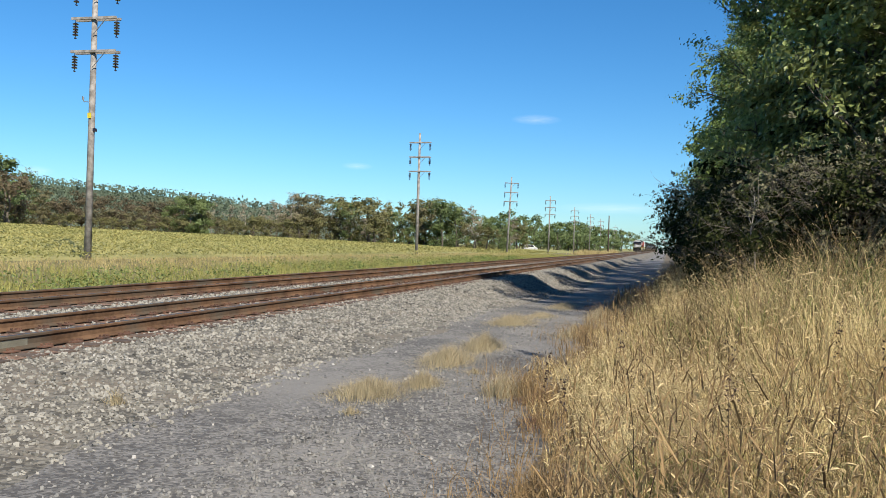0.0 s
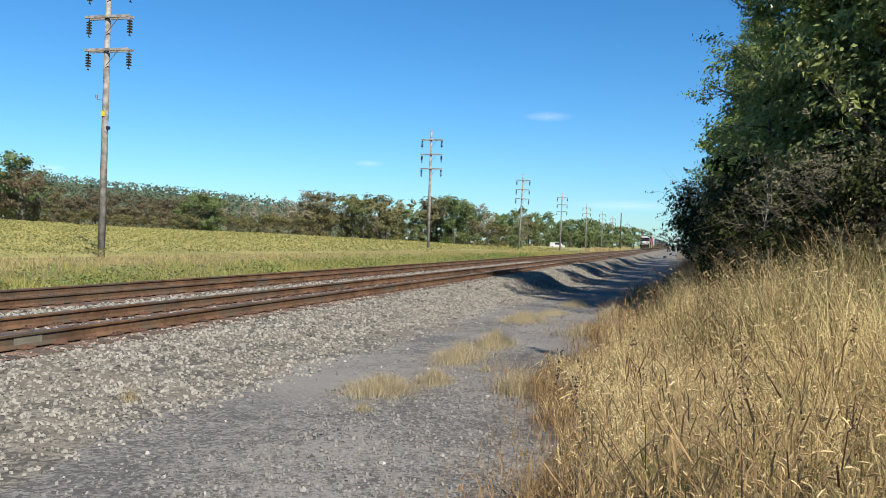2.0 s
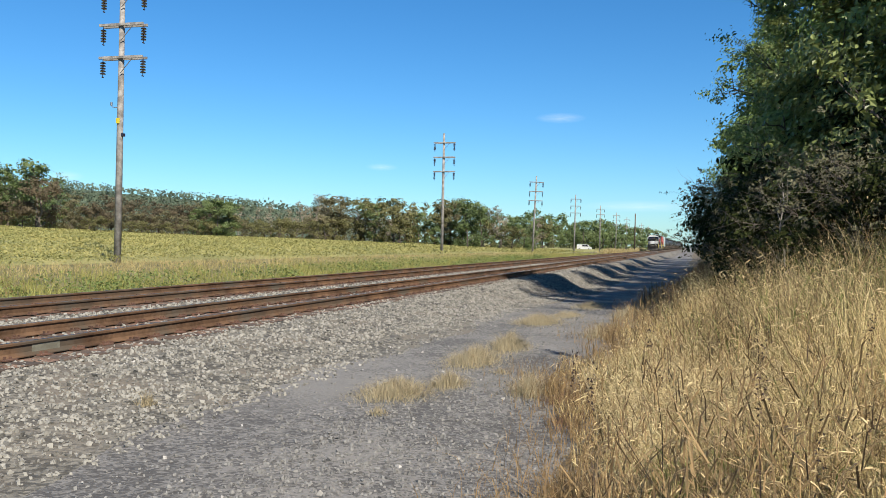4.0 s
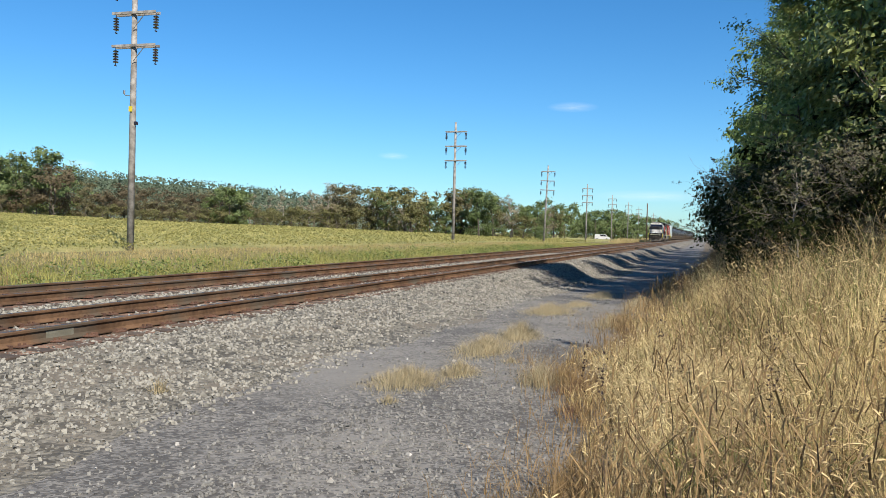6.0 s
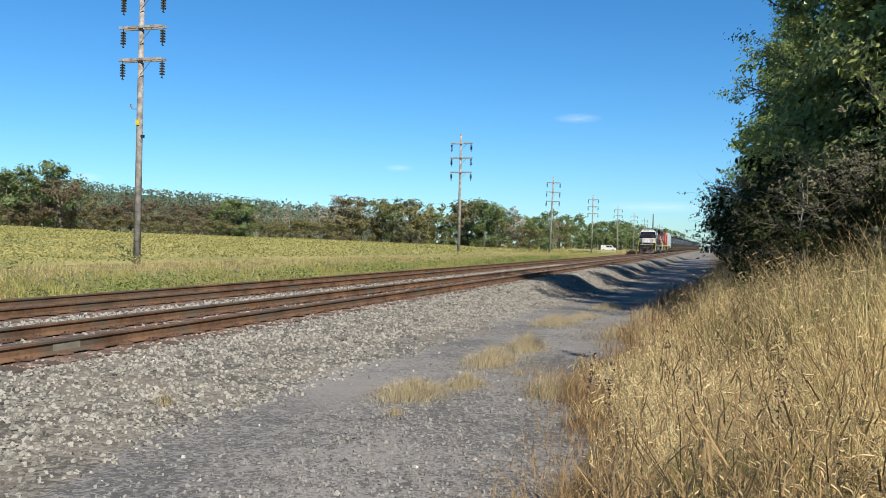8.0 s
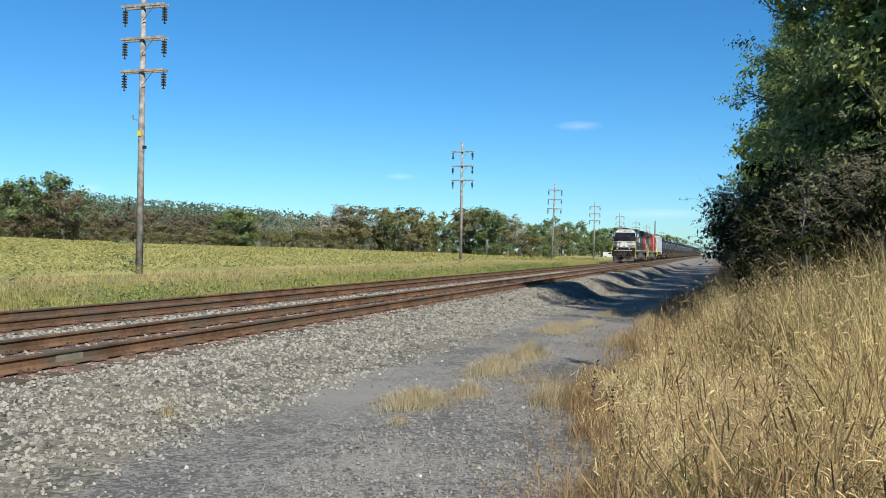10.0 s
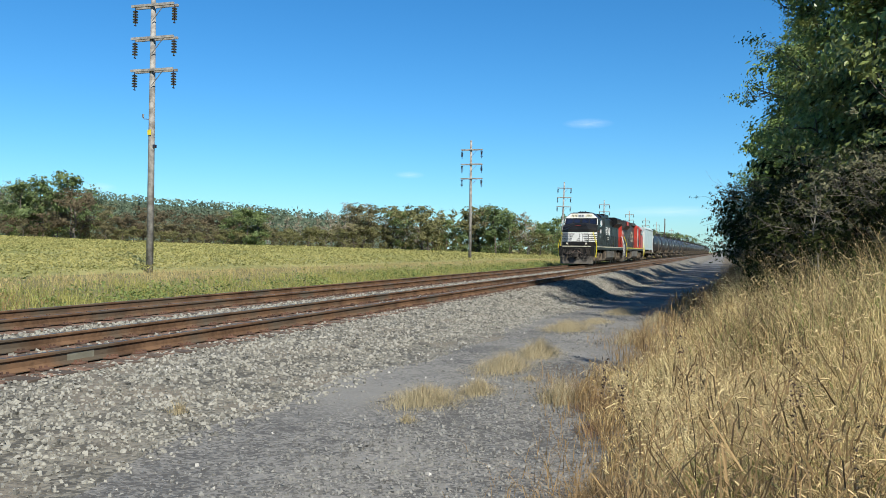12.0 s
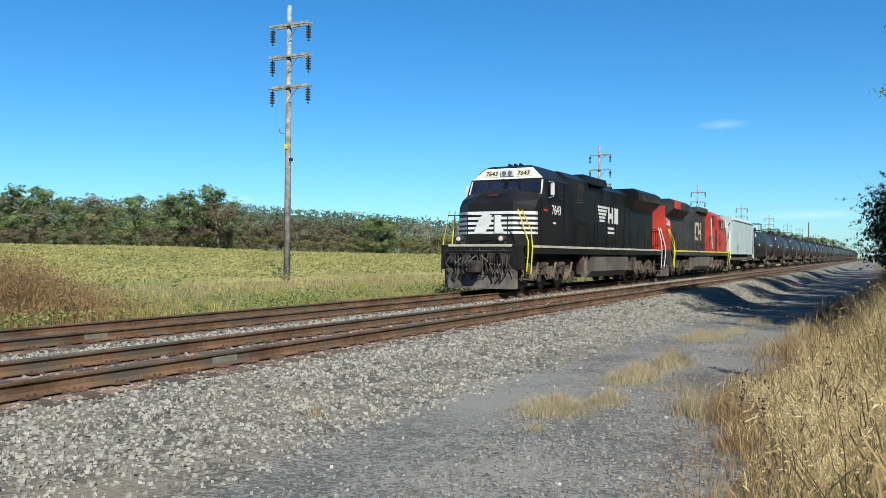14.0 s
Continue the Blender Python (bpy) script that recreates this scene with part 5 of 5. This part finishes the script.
        for y in posts:
            part("handrail_post", rail_run([(s * 1.47, y, 1.58), (s * 1.47, y, 2.62)], 0.018), hood_m, v)
        part("handrail", rail_run([(s * 1.47, -4.9, 2.3), (s * 1.47, -4.6, 2.62), (s * 1.47, posts[-1], 2.62)], 0.018), hood_m, v)
    # rear end
    bm = B()
    box(bm, -0.985, 0.985, L - 1.352, L - 1.30, 1.6, 4.1, 0.02)
    box(bm, -0.99, -0.98, L - 3.0, L - 1.36, 1.6, 3.5)
    box(bm, 0.98, 0.99, L - 3.0, L - 1.36, 1.6, 3.5)
    part("end_panel", bm, end_m, v)
    if end_m is not hood_m:
        bm = B()
        for s in (-1, 1):
            box(bm, s * 1.508 - 0.006, s * 1.508 + 0.006, L - 3.2, L - 1.52, 3.96, 4.4)
        part("end_band", bm, end_m, rad)
    # both platforms: pilot, plough, coupler, steps, hoses, rails
    for e in (-1, 1):
        yo = e * L
        bm = B()
        box(bm, -1.5, 1.5, min(yo - e * 0.55, yo - e * 1.0), max(yo - e * 0.55, yo - e * 1.0), 0.75, 1.58, 0.03)
        part("pilot", bm, hood_m, v)
        bm = B()
        loft(bm, [[(-1.38, yo - e * 0.62, 0.13), (1.38, yo - e * 0.62, 0.13), (1.38, yo - e * 0.6, 0.78), (-1.38, yo - e * 0.6, 0.78)],
                  [(-1.1, yo - e * 0.34, 0.13), (1.1, yo - e * 0.34, 0.13), (1.2, yo - e * 0.5, 0.78), (-1.2, yo - e * 0.5, 0.78)]])
        part("snow_plough", bm, M_PLOUGH, v, "scuffed dark grey snow plough")
        bm = B()
        box(bm, -0.16, 0.16, min(yo, yo - e * 0.6), max(yo, yo - e * 0.6), 0.74, 1.0, 0.04)
        box(bm, -0.22, 0.22, min(yo + e * 0.06, yo - e * 0.2), max(yo + e * 0.06, yo - e * 0.2), 0.66, 1.06, 0.07)
        part("coupler", bm, M_SOOT, v)
        for s in (-1, 1):
            for k in range(2):
                x0 = s * (0.35 + 0.3 * k)
                part("air_hose", rail_run([(x0, yo - e * 0.55, 1.2), (x0 + s * 0.12, yo - e * 0.3, 0.95), (x0 + s * 0.25, yo - e * 0.28, 0.6), (x0 + s * 0.2, yo - e * 0.35, 0.35)], 0.03), M_BLACK, v)
            part("cable", rail_run([(s * 1.0, yo - e * 0.52, 1.15), (s * 0.8, yo - e * 0.42, 0.9), (s * 0.45, yo - e * 0.42, 0.95), (s * 0.1, yo - e * 0.45, 1.22)], 0.025), M_HOSE, v, "faded brown cable across the pilot")
            bm = B()
            for k in range(4):
                z = 0.42 + k * 0.36
                box(bm, min(s * 1.12, s * 1.5), max(s * 1.12, s * 1.5), min(yo - e * 1.05, yo - e * 1.42), max(yo - e * 1.05, yo - e * 1.42), z, z + 0.04)
            box(bm, s * 1.10 - 0.02, s * 1.10 + 0.02, min(yo - e * 1.0, yo - e * 1.45), max(yo - e * 1.0, yo - e * 1.45), 0.4, 1.58)
            part("steps", bm, M_GRIME, v)
            hm = M_YELLOW if (e < 0 or not striped) else M_WHITE
            part("grab_rail", rail_run([(s * 1.55, yo - e * 0.98, 0.7), (s * 1.62, yo - e * 0.95, 1.3), (s * 1.62, yo - e * 0.95, 1.7), (s * 1.3, yo - e * 0.8, 2.75)], 0.024), hm, v, "yellow grab rail")
            part("grab_rail", rail_run([(s * 1.5, yo - e * 1.5, 0.6), (s * 1.56, yo - e * 1.5, 1.5), (s * 1.5, yo - e * 1.5, 2.1), (s * 1.28, yo - e * 1.2, 2.75)], 0.022), hm, v, "yellow grab rail")
            for x in (0.5, 1.0):
                part("platform_rail", rail_run([(s * x, yo - e * 0.62, 1.58), (s * x, yo - e * 0.62, 2.6)], 0.018), M_BLACK, v)
            part("platform_rail", rail_run([(s * 0.35, yo - e * 0.62, 2.58), (s * 1.3, yo - e * 0.7, 2.58)], 0.018), M_BLACK, v)
        for k in range(9):
            x0 = -1.2 + k * 0.3
            part("pilot_hose", rail_run([(x0, yo - e * 0.52, 1.45), (x0 + 0.1 * ((k * 7) % 5 - 2), yo - e * 0.40, 1.1 - 0.05 * (k % 3)), (x0 + 0.08 * ((k * 3) % 5 - 2), yo - e * 0.34, 0.62 + 0.1 * (k % 2))], 0.022), M_BLACK if k % 4 == 1 else M_SOOT, v)
        for x0 in (-1.0, -0.55, 0.45, 0.9):
            bm = B()
            box(bm, x0 - 0.12, x0 + 0.12, min(yo - e * 0.44, yo - e * 0.56), max(yo - e * 0.44, yo - e * 0.56), 0.95, 1.3, 0.03)
            part("pilot_box", bm, M_SOOT, v)
        for k in range(10):
            x0 = -1.05 + k * 0.235
            part("pilot_hose", rail_run([(x0, yo - e * 0.5, 1.3), (x0 + 0.16 * ((k * 5) % 7 - 3) / 3, yo - e * 0.36, 0.95), (x0 + 0.05, yo - e * 0.33, 0.7 - 0.06 * (k % 3)), (x0 - 0.1, yo - e * 0.3, 0.42 + 0.08 * (k % 4))], 0.03), M_SOOT, v)
        bm = B()
        tube(bm, [(-1.25, yo - e * 0.42, 1.38), (1.25, yo - e * 0.42, 1.38)], 0.025, 6)
        part("pilot_bar", bm, M_SOOT, v)
        bm = B()
        box(bm, -1.2, 1.2, min(yo - e * 0.53, yo - e * 0.56), max(yo - e * 0.53, yo - e * 0.56), 1.52, 1.6)
        part("platform_edge", bm, sill_m, v, "pale platform edge")
    for s in (-1, 1):
        bm = B()
        tube(bm, [(s * 0.8, -L + 0.5, 1.78), (s * 0.8, -L + 0.8, 1.78)], [0.13, 0.10], 14)
        box(bm, s * 0.8 - 0.12, s * 0.8 + 0.12, -L + 0.6, -L + 0.8, 1.58, 1.7)
        d = part("ditch_light", bm, M_SOOT, v)
        bm = B()
        tube(bm, [(s * 0.8, -L + 0.47, 1.78), (s * 0.8, -L + 0.51, 1.78)], [0.065, 0.085], 14)
        part("lens", bm, LAMP_ON if striped else M_STEEL, d, "lit ditch lamp lens" if striped else "")
    # livery
    if striped:
        def wrap(z0, z1):
            """A band round the nose's front and chamfers."""
            bm = B()
            f = lambda z: (z - 1.58) / 1.34
            def row(z):
                k, o = f(z), 0.012
                return [(-h - o, yf + ch + 0.13 + 0.05 * k, z), (-h + ch + 0.15 + 0.05 * k, yf + 0.06 * k - o, z), (h - ch - 0.15 - 0.05 * k, yf + 0.06 * k - o, z), (h + o, yf + ch + 0.13 + 0.05 * k, z), (h + o, yf + ch + 0.38, z)]
            r0, r1 = row(z0), row(z1)
            a, b = [bm.verts.new(p) for p in r0], [bm.verts.new(p) for p in r1]
            a2, b2 = [bm.verts.new((x * 0.985, y + 0.012, z)) for x, y, z in r0], [bm.verts.new((x * 0.985, y + 0.012, z)) for x, y, z in r1]
            for i in range(4):
                bm.faces.new((a[i], a[i + 1], b[i + 1], b[i]))
                bm.faces.new((a[i], a2[i], a2[i + 1], a[i + 1]))
                bm.faces.new((b[i], b[i + 1], b2[i + 1], b2[i]))
            return bm
        for z0, z1 in ((2.62, 2.73), (2.45, 2.54), (2.28, 2.37), (2.12, 2.20), (1.96, 2.04)):
            part("white_stripe", wrap(z0, z1), M_WHITE, nose)
        bm = B()
        y0 = yf - 0.012
        for pts in ([(-0.62, 1.98), (-0.2, 1.98), (0.02, 2.3), (0.1, 2.73), (-0.22, 2.73), (-0.45, 2.4)], [(0.16, 1.98), (0.56, 1.98), (0.4, 2.35), (0.46, 2.73), (0.16, 2.73)]):
            a = [bm.verts.new((x, y0 + 0.05 * (z - 1.58) - 0.012, z)) for x, z in pts]
            b = [bm.verts.new((x, y0 + 0.05 * (z - 1.58) + 0.01, z)) for x, z in pts]
            bm.faces.new(a)
            bm.faces.new(b[::-1])
            for i in range(len(a)):
                bm.faces.new((a[i], b[i], b[(i + 1) % len(a)], a[(i + 1) % len(a)]))
        part("nose_emblem", bm, M_WHITE, nose, "white emblem shape on the nose")
        bm = B()
        box(bm, -0.28, 0.28, yf + 0.30, yf + 0.36, 3.1, 3.3, 0.02)
        part("nose_lamp", bm, M_BLACK, nose)
        bm = B()
        box(bm, -0.30, 0.12, yf + 0.42, yf + 0.46, 3.28, 3.33)
        part("nose_placard", bm, M_RED, nose, "small red and white placard")
        # white side emblem drawn as bars, with two bars of small writing below
        for s in (-1, 1):
            bm = B()
            x = s * 1.0
            for k in range(5):
                box(bm, x - 0.006, x + 0.006, -0.35 + 0.07 * k, 1.15 - 0.12 * k, 3.32 - 0.15 * k, 3.42 - 0.15 * k)
            for y0, y1, lean in ((1.25, 1.45, 0.0), (1.85, 2.05, 0.0), (2.3, 2.9, 0.0)):
                box(bm, x - 0.006, x + 0.006, y0, y1, 2.68, 3.42)
            box(bm, x - 0.006, x + 0.006, 1.45, 1.85, 2.9, 3.15)
            part("side_emblem", bm, M_WHITE, v, "white emblem drawn as bars")
            bm = B()
            box(bm, x - 0.006, x + 0.006, 1.2, 2.2, 2.42, 2.52)
            box(bm, x - 0.006, x + 0.006, 1.2, 2.25, 2.22, 2.32)
            part("side_writing", bm, M_WHITE, v, "two white bars of small writing")
    else:
        for s in (-1, 1):
            bm = B()
            x = s * 1.0
            for y0, y1, z0, z1 in ((-0.9, -0.55, 2.3, 3.5), (-0.9, 0.3, 3.28, 3.5), (-0.9, 0.1, 2.3, 2.5), (0.3, 0.52, 2.3, 3.5), (1.1, 1.32, 2.3, 3.5), (0.52, 1.1, 2.75, 3.0)):
                box(bm, x - 0.006, x + 0.006, min(s * y0, s * y1), max(s * y0, s * y1), z0, z1)
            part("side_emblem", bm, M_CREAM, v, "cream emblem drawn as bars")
            bm = B()
            a = [(-3.75, 1.75), (-3.4, 1.75), (-2.95, 3.9), (-3.3, 3.9)]
            prism(bm, a, s * 1.375 - 0.008, s * 1.375 + 0.008)
            part("diagonal_stripe", bm, M_WHITE, v, "white diagonal stripe behind the cab")
    if number:
        for s in (-1, 1):
            lettering(number, 0.5, M_WHITE, v, at(s * 1.512, yc0 + 1.55, 2.84, SIDE if s > 0 else pose(0, 0, 0, 90, 0, -90)), "number")
            bm = B()
            box(bm, s * 1.506 - 0.006, s * 1.506 + 0.006, yc0 + 1.2, yc0 + 1.5, 2.36, 2.42)
            part("small_writing", bm, M_WHITE, v)
            bm = B()
            box(bm, s * 1.506 - 0.006, s * 1.506 + 0.006, yc0 + 0.25, yc0 + 0.6, 2.78, 2.86)
            part("warning_label", bm, M_RED, v)
    # true height and breadth of the type
    grown = Matrix.Diagonal((1.03, 1.0, 1.055, 1.0))
    for o in v.children_recursive:
        if not o.name.startswith("wheelset"):
            if o.matrix_basis.translation.length > 0:
                o.location = grown @ o.location
            else:
                o.data.transform(grown)
    return v


lead = build_loco("black freight locomotive with white nose stripes, heading the train", M_BLACK, M_BLACK, M_BLACK, M_CREAM, True, "7643", True)
CARRY.append((lead, 11.15, 0))
second = build_loco("faded black and red locomotive running cab to the rear", M_CNBLACK, M_RED, M_RED, M_YELLOW, False, "", True)
lettering("596", 0.62, M_WHITE, second, at(-1.035, 9.0, 3.35, pose(0, 0, 0, 90, 0, -90)), "number")
CARRY.append((second, 11.15 + 22.6, 180))


def freight_truck(v, yc, r=0.46):
    bm = B()
    for s in (-1, 1):
        x0, x1 = (0.95, 1.1) if s > 0 else (-1.1, -0.95)
        prism(bm, [(yc - 1.25, 0.42), (yc - 1.2, 0.66), (yc - 0.5, 0.86), (yc + 0.5, 0.86), (yc + 1.2, 0.66), (yc + 1.25, 0.42), (yc + 0.95, 0.4), (yc + 0.35, 0.22), (yc - 0.35, 0.22), (yc - 0.95, 0.4)], x0, x1)
        for q in (-0.14, 0.14):
            tube(bm, [(s * 1.06, yc + q, 0.3), (s * 1.06, yc + q, 0.68)], 0.1, 8)
        for q in (-0.9, 0.9):
            tube(bm, [(s * 1.08, yc + q, 0.46), (s * 1.2, yc + q, 0.46)], 0.13, 8)
    box(bm, -1.0, 1.0, yc - 0.22, yc + 0.22, 0.55, 0.85)
    part("truck_frame", bm, M_GRIME, v, "grimy two-axle truck frame")
    for q in (-0.9, 0.9):
        wheelset(v, yc + q, r, False)


def build_hopper():
    v = thing("hopper_wagon", "pale blue-grey covered hopper wagon behind the locomotives", "freight wagon")
    bm = B()
    L = 7.2
    loft(bm, [[(-1.5, y, 1.5), (1.5, y, 1.5), (1.55, y, 4.4), (1.3, y, 4.7), (-1.3, y, 4.7), (-1.55, y, 4.4)] for y in (-L + 1.4, L - 1.4)])
    part("body", bm, M_HOPPER, v)
    bm = B()
    for y0 in (-3.8, -0.9, 2.0):
        loft(bm, [[(-1.3, y0, 1.5), (1.3, y0, 1.5), (1.3, y0 + 1.8, 1.5), (-1.3, y0 + 1.8, 1.5)], [(-0.5, y0 + 0.6, 0.5), (0.5, y0 + 0.6, 0.5), (0.5, y0 + 1.2, 0.5), (-0.5, y0 + 1.2, 0.5)]])
    part("discharge_chute", bm, M_GRIME, v)
    bm = B()
    box(bm, -1.4, 1.4, -L + 0.3, L - 0.3, 1.02, 1.3, 0.02)
    part("underframe", bm, M_GRIME, v)
    for s in (-1, 1):
        bm = B()
        for z0 in (1.5, 4.36):
            box(bm, s * 1.56 - 0.05, s * 1.56 + 0.05, -L + 1.38, L - 1.38, z0, z0 + 0.1, 0.01)
        part("side_rail", bm, M_HOPPER, v)
        for k in range(2):
            bm = B()
            box(bm, s * 1.535 - 0.006, s * 1.535 + 0.006, -3.6 + 5.2 * k, -2.6 + 5.2 * k, 1.8, 2.3 - 0.2 * k)
            part("stain_panel", bm, M_CREAM, v)
    for e in (-1, 1):
        for s in (-1, 1):
            bm = B()
            for x in (1.0, 1.45):
                tube(bm, [(s * x, e * (L - 0.35), 1.1), (s * x, e * (L - 0.5), 4.4)], 0.035, 6)
            for k in range(9):
                tube(bm, [(s * 1.0, e * (L - 0.36), 1.3 + 0.35 * k), (s * 1.45, e * (L - 0.36), 1.3 + 0.35 * k)], 0.02, 5)
            tube(bm, [(s * 1.45, e * (L - 0.45), 4.35), (s * 1.45, e * (L - 1.45), 4.4)], 0.04, 6)
            tube(bm, [(s * 1.4, e * (L - 0.4), 1.2), (s * 1.2, e * (L - 1.4), 3.4)], 0.05, 6)
            part("end_ladder", bm, M_WHITE, v, "pale end ladder")
        bm = B()
        box(bm, -0.14, 0.14, min(e * L, e * (L - 0.6)), max(e * L, e * (L - 0.6)), 0.75, 1.0, 0.03)
        part("coupler", bm, M_GRIME, v)
        freight_truck(v, e * (L - 2.0))
    bm = B()
    box(bm, -0.4, 0.4, -L + 1.2, L - 1.2, 4.72, 4.82, 0.02)
    part("roof_walk", bm, M_STEEL, v)
    return v


def build_tank():
    v = thing("tank_wagon", "black cylindrical tank wagon with a railed top hatch", "freight wagon", "tank wagons")
    L, R, Z = 8.9, 1.5, 2.6
    bm = B()
    ys = [-8.3, -8.22, -8.0, -7.65, -7.3, 7.3, 7.65, 8.0, 8.22, 8.3]
    rr = [0.25, 0.75, 1.15, 1.4, R, R, 1.4, 1.15, 0.75, 0.25]
    tube(bm, [(0, y, Z) for y in ys], rr, 28)
    part("tank", bm, M_TANK, v, smooth=True)
    for y in (-7.2, -3.6, 0, 3.6, 7.2):
        bm = B()
        tube(bm, [(0, y - 0.03, Z), (0, y + 0.03, Z)], R + 0.012, 28)
        part("weld_band", bm, M_TANK, v, smooth=False)
    bm = B()
    tube(bm, [(0, 0, Z + R - 0.1), (0, 0, Z + R + 0.35)], 0.5, 16)
    box(bm, -0.25, 0.25, -0.25, 0.25, Z + R + 0.3, Z + R + 0.5, 0.05)
    part("hatch", bm, M_TANK, v)
    bm = B()
    box(bm, -0.95, 0.95, -1.2, 1.2, Z + R + 0.02, Z + R + 0.07)
    for s in (-1, 1):
        for e in (-1.2, 0, 1.2):
            tube(bm, [(s * 0.95, e, Z + R), (s * 0.95, e, Z + R + 0.75)], 0.03, 5)
        tube(bm, [(s * 0.95, -1.2, Z + R + 0.75), (s * 0.95, 1.2, Z + R + 0.75)], 0.03, 5)
        tube(bm, [(-0.95, s * 1.2, Z + R + 0.75), (0.95, s * 1.2, Z + R + 0.75)], 0.03, 5)
    part("top_platform", bm, M_SOOT, v)
    for s in (-1, 1):
        bm = B()
        for q in (-0.25, 0.25):
            tube(bm, [(s * 1.58, q, 1.1), (s * 1.58, q, 2.9), (s * 1.1, q, Z + R + 0.1)], 0.025, 5)
        for k in range(8):
            tube(bm, [(s * 1.58, -0.25, 1.25 + 0.3 * k), (s * 1.58, 0.25, 1.25 + 0.3 * k)], 0.018, 5)
        part("ladder", bm, M_GRIME, v)
        bm = B()
        box(bm, s * 1.52 - 0.006, s * 1.52 + 0.006, -5.9, -5.1, 2.42, 2.62)
        box(bm, s * 1.52 - 0.006, s * 1.52 + 0.006, 4.0, 5.6, 2.5, 2.6)
        part("side_writing", bm, M_WHITE, v, "white bars of small writing")
        bm = B()
        box(bm, s * 1.33 - 0.02, s * 1.33 + 0.02, -7.05, -6.55, 3.32, 3.62, 0.0, None)
        part("placard", bm, M_WHITE, v, "white placard")
    for e in (-1, 1):
        bm = B()
        box(bm, -1.4, 1.4, min(e * 5.9, e * 8.5), max(e * 5.9, e * 8.5), 0.95, 1.2, 0.02)
        box(bm, -1.1, 1.1, e * 6.6 - 0.25, e * 6.6 + 0.25, 1.15, 1.75, 0.03)
        box(bm, -0.14, 0.14, min(e * L, e * 8.2), max(e * L, e * 8.2), 0.75, 1.0, 0.03)
        part("stub_sill", bm, M_GRIME, v)
        bm = B()
        for s in (-1, 1):
            tube(bm, [(s * 1.42, e * 8.45, 1.1), (s * 1.42, e * 8.45, 2.2), (0, e * 8.45, 2.2)], 0.03, 5)
        part("end_rail", bm, M_GRIME, v)
        freight_truck(v, e * 6.7)
    return v


hopper = build_hopper()
CARRY.append((hopper, 45.1 + 7.2, 0))
tank = build_tank()
CARRY.append((tank, 59.6 + 8.95, 0))
for k in range(1, 24):
    CARRY.append((copy_thing(tank, pose(0, 0, 0)), 59.6 + 8.95 + 17.95 * k, 0))


# ---- the van that rolls up to the crossing ----
def build_van():
    v = thing("van", "white panel van with dark windows waiting near the crossing", "van")
    bm = B()
    prism(bm, [(-2.6, 0.35), (2.5, 0.35), (2.6, 0.7), (2.5, 1.1), (1.75, 1.3), (1.2, 2.05), (-2.45, 2.1), (-2.6, 1.9)], -0.95, 0.95)
    body = part("body", bm, M_WHITE, v)
    bm = B()
    for s in (-1, 1):
        prism(bm, [(0.45, 1.35), (1.6, 1.35), (1.12, 1.92), (0.45, 1.92)], s * 0.955 - 0.006, s * 0.955 + 0.006)
        prism(bm, [(-0.7, 1.35), (0.35, 1.35), (0.35, 1.92), (-0.7, 1.92)], s * 0.955 - 0.006, s * 0.955 + 0.006)
    part("window", bm, M_GLASS, v)
    for y in (-1.7, 1.65):
        for s in (-1, 1):
            bm = B()
            tube(bm, [(s * 0.72, y, 0.34), (s * 0.97, y, 0.34)], 0.34, 18)
            part("wheel", bm, M_BLACK, v)
    return v


van = build_van()


# ---- level crossing far down the line ----
def build_crossing():
    c = thing("crossing_signal", "pale crossing signal mast by the far road", "signal")
    bm = B()
    tube(bm, [(0, 0, -0.1), (0, 0, 5.4)], 0.12, 10)
    part("mast", bm, M_WHITE, c)
    bm = B()
    for a in (-1, 1):
        tube(bm, [(-0.6, -0.1, 4.4 - 0.5 * a), (0.6, -0.1, 4.4 + 0.5 * a)], 0.1, 4)
    part("crossbuck", bm, M_WHITE, c)
    bm = B()
    for s in (-0.4, 0.4):
        tube(bm, [(s, -0.16, 3.2), (s, -0.05, 3.2)], 0.25, 14)
    part("lamp_disc", bm, M_BLACK, c)
    c.matrix_basis = pose(-1.9, 296, float(land(-1.9, 296)))
    k = thing("equipment_cabinet", "pale steel equipment cabinet beside the crossing", "cabinet")
    bm = B()
    box(bm, -1.0, 1.0, -0.9, 0.9, 0, 2.6, 0.04)
    part("body", bm, M_WHITE, k)
    bm = B()
    box(bm, -1.1, 1.1, -1.0, 1.0, 2.604, 2.75, 0.03)
    part("roof", bm, M_STEEL, k)
    k.matrix_basis = pose(0.6, 292, float(land(0.6, 292)))
    copy_thing(k, pose(2.9, 300, float(land(2.9, 300))))


build_crossing()


# ---- what moves ----
def front_y(t):
    return 25.1 + 22.3 * (14 - t) - 0.35 * math.sin(math.pi * max(0.0, min(1.0, t - 13)))


VAN = [(0, -49.3), (1.5, -45.2), (2.5, -42.2), (5, -37.4), (6, -36.6), (9, -36.5), (14, -36.5)]


def motions():
    for v, off, turn in CARRY:
        walk(v, [(t, pose(FAR_X, front_y(t) + off, RAIL_Z, 0, 0, turn)) for t in (0, 5, 9, 12, 13, 13.5, 14)])
    for w, y, r in ROLLING:
        sense = 1 if w.parent is lead else -1
        walk(w, [(k / FPS, pose(0, y, r, sense * math.degrees(22.3 * k / FPS / r) % 360)) for k in range(14 * FPS + 1)])
    walk(van, [(t, pose(x, 297, -0.25, 0, 0, -90)) for t, x in VAN])


motions()
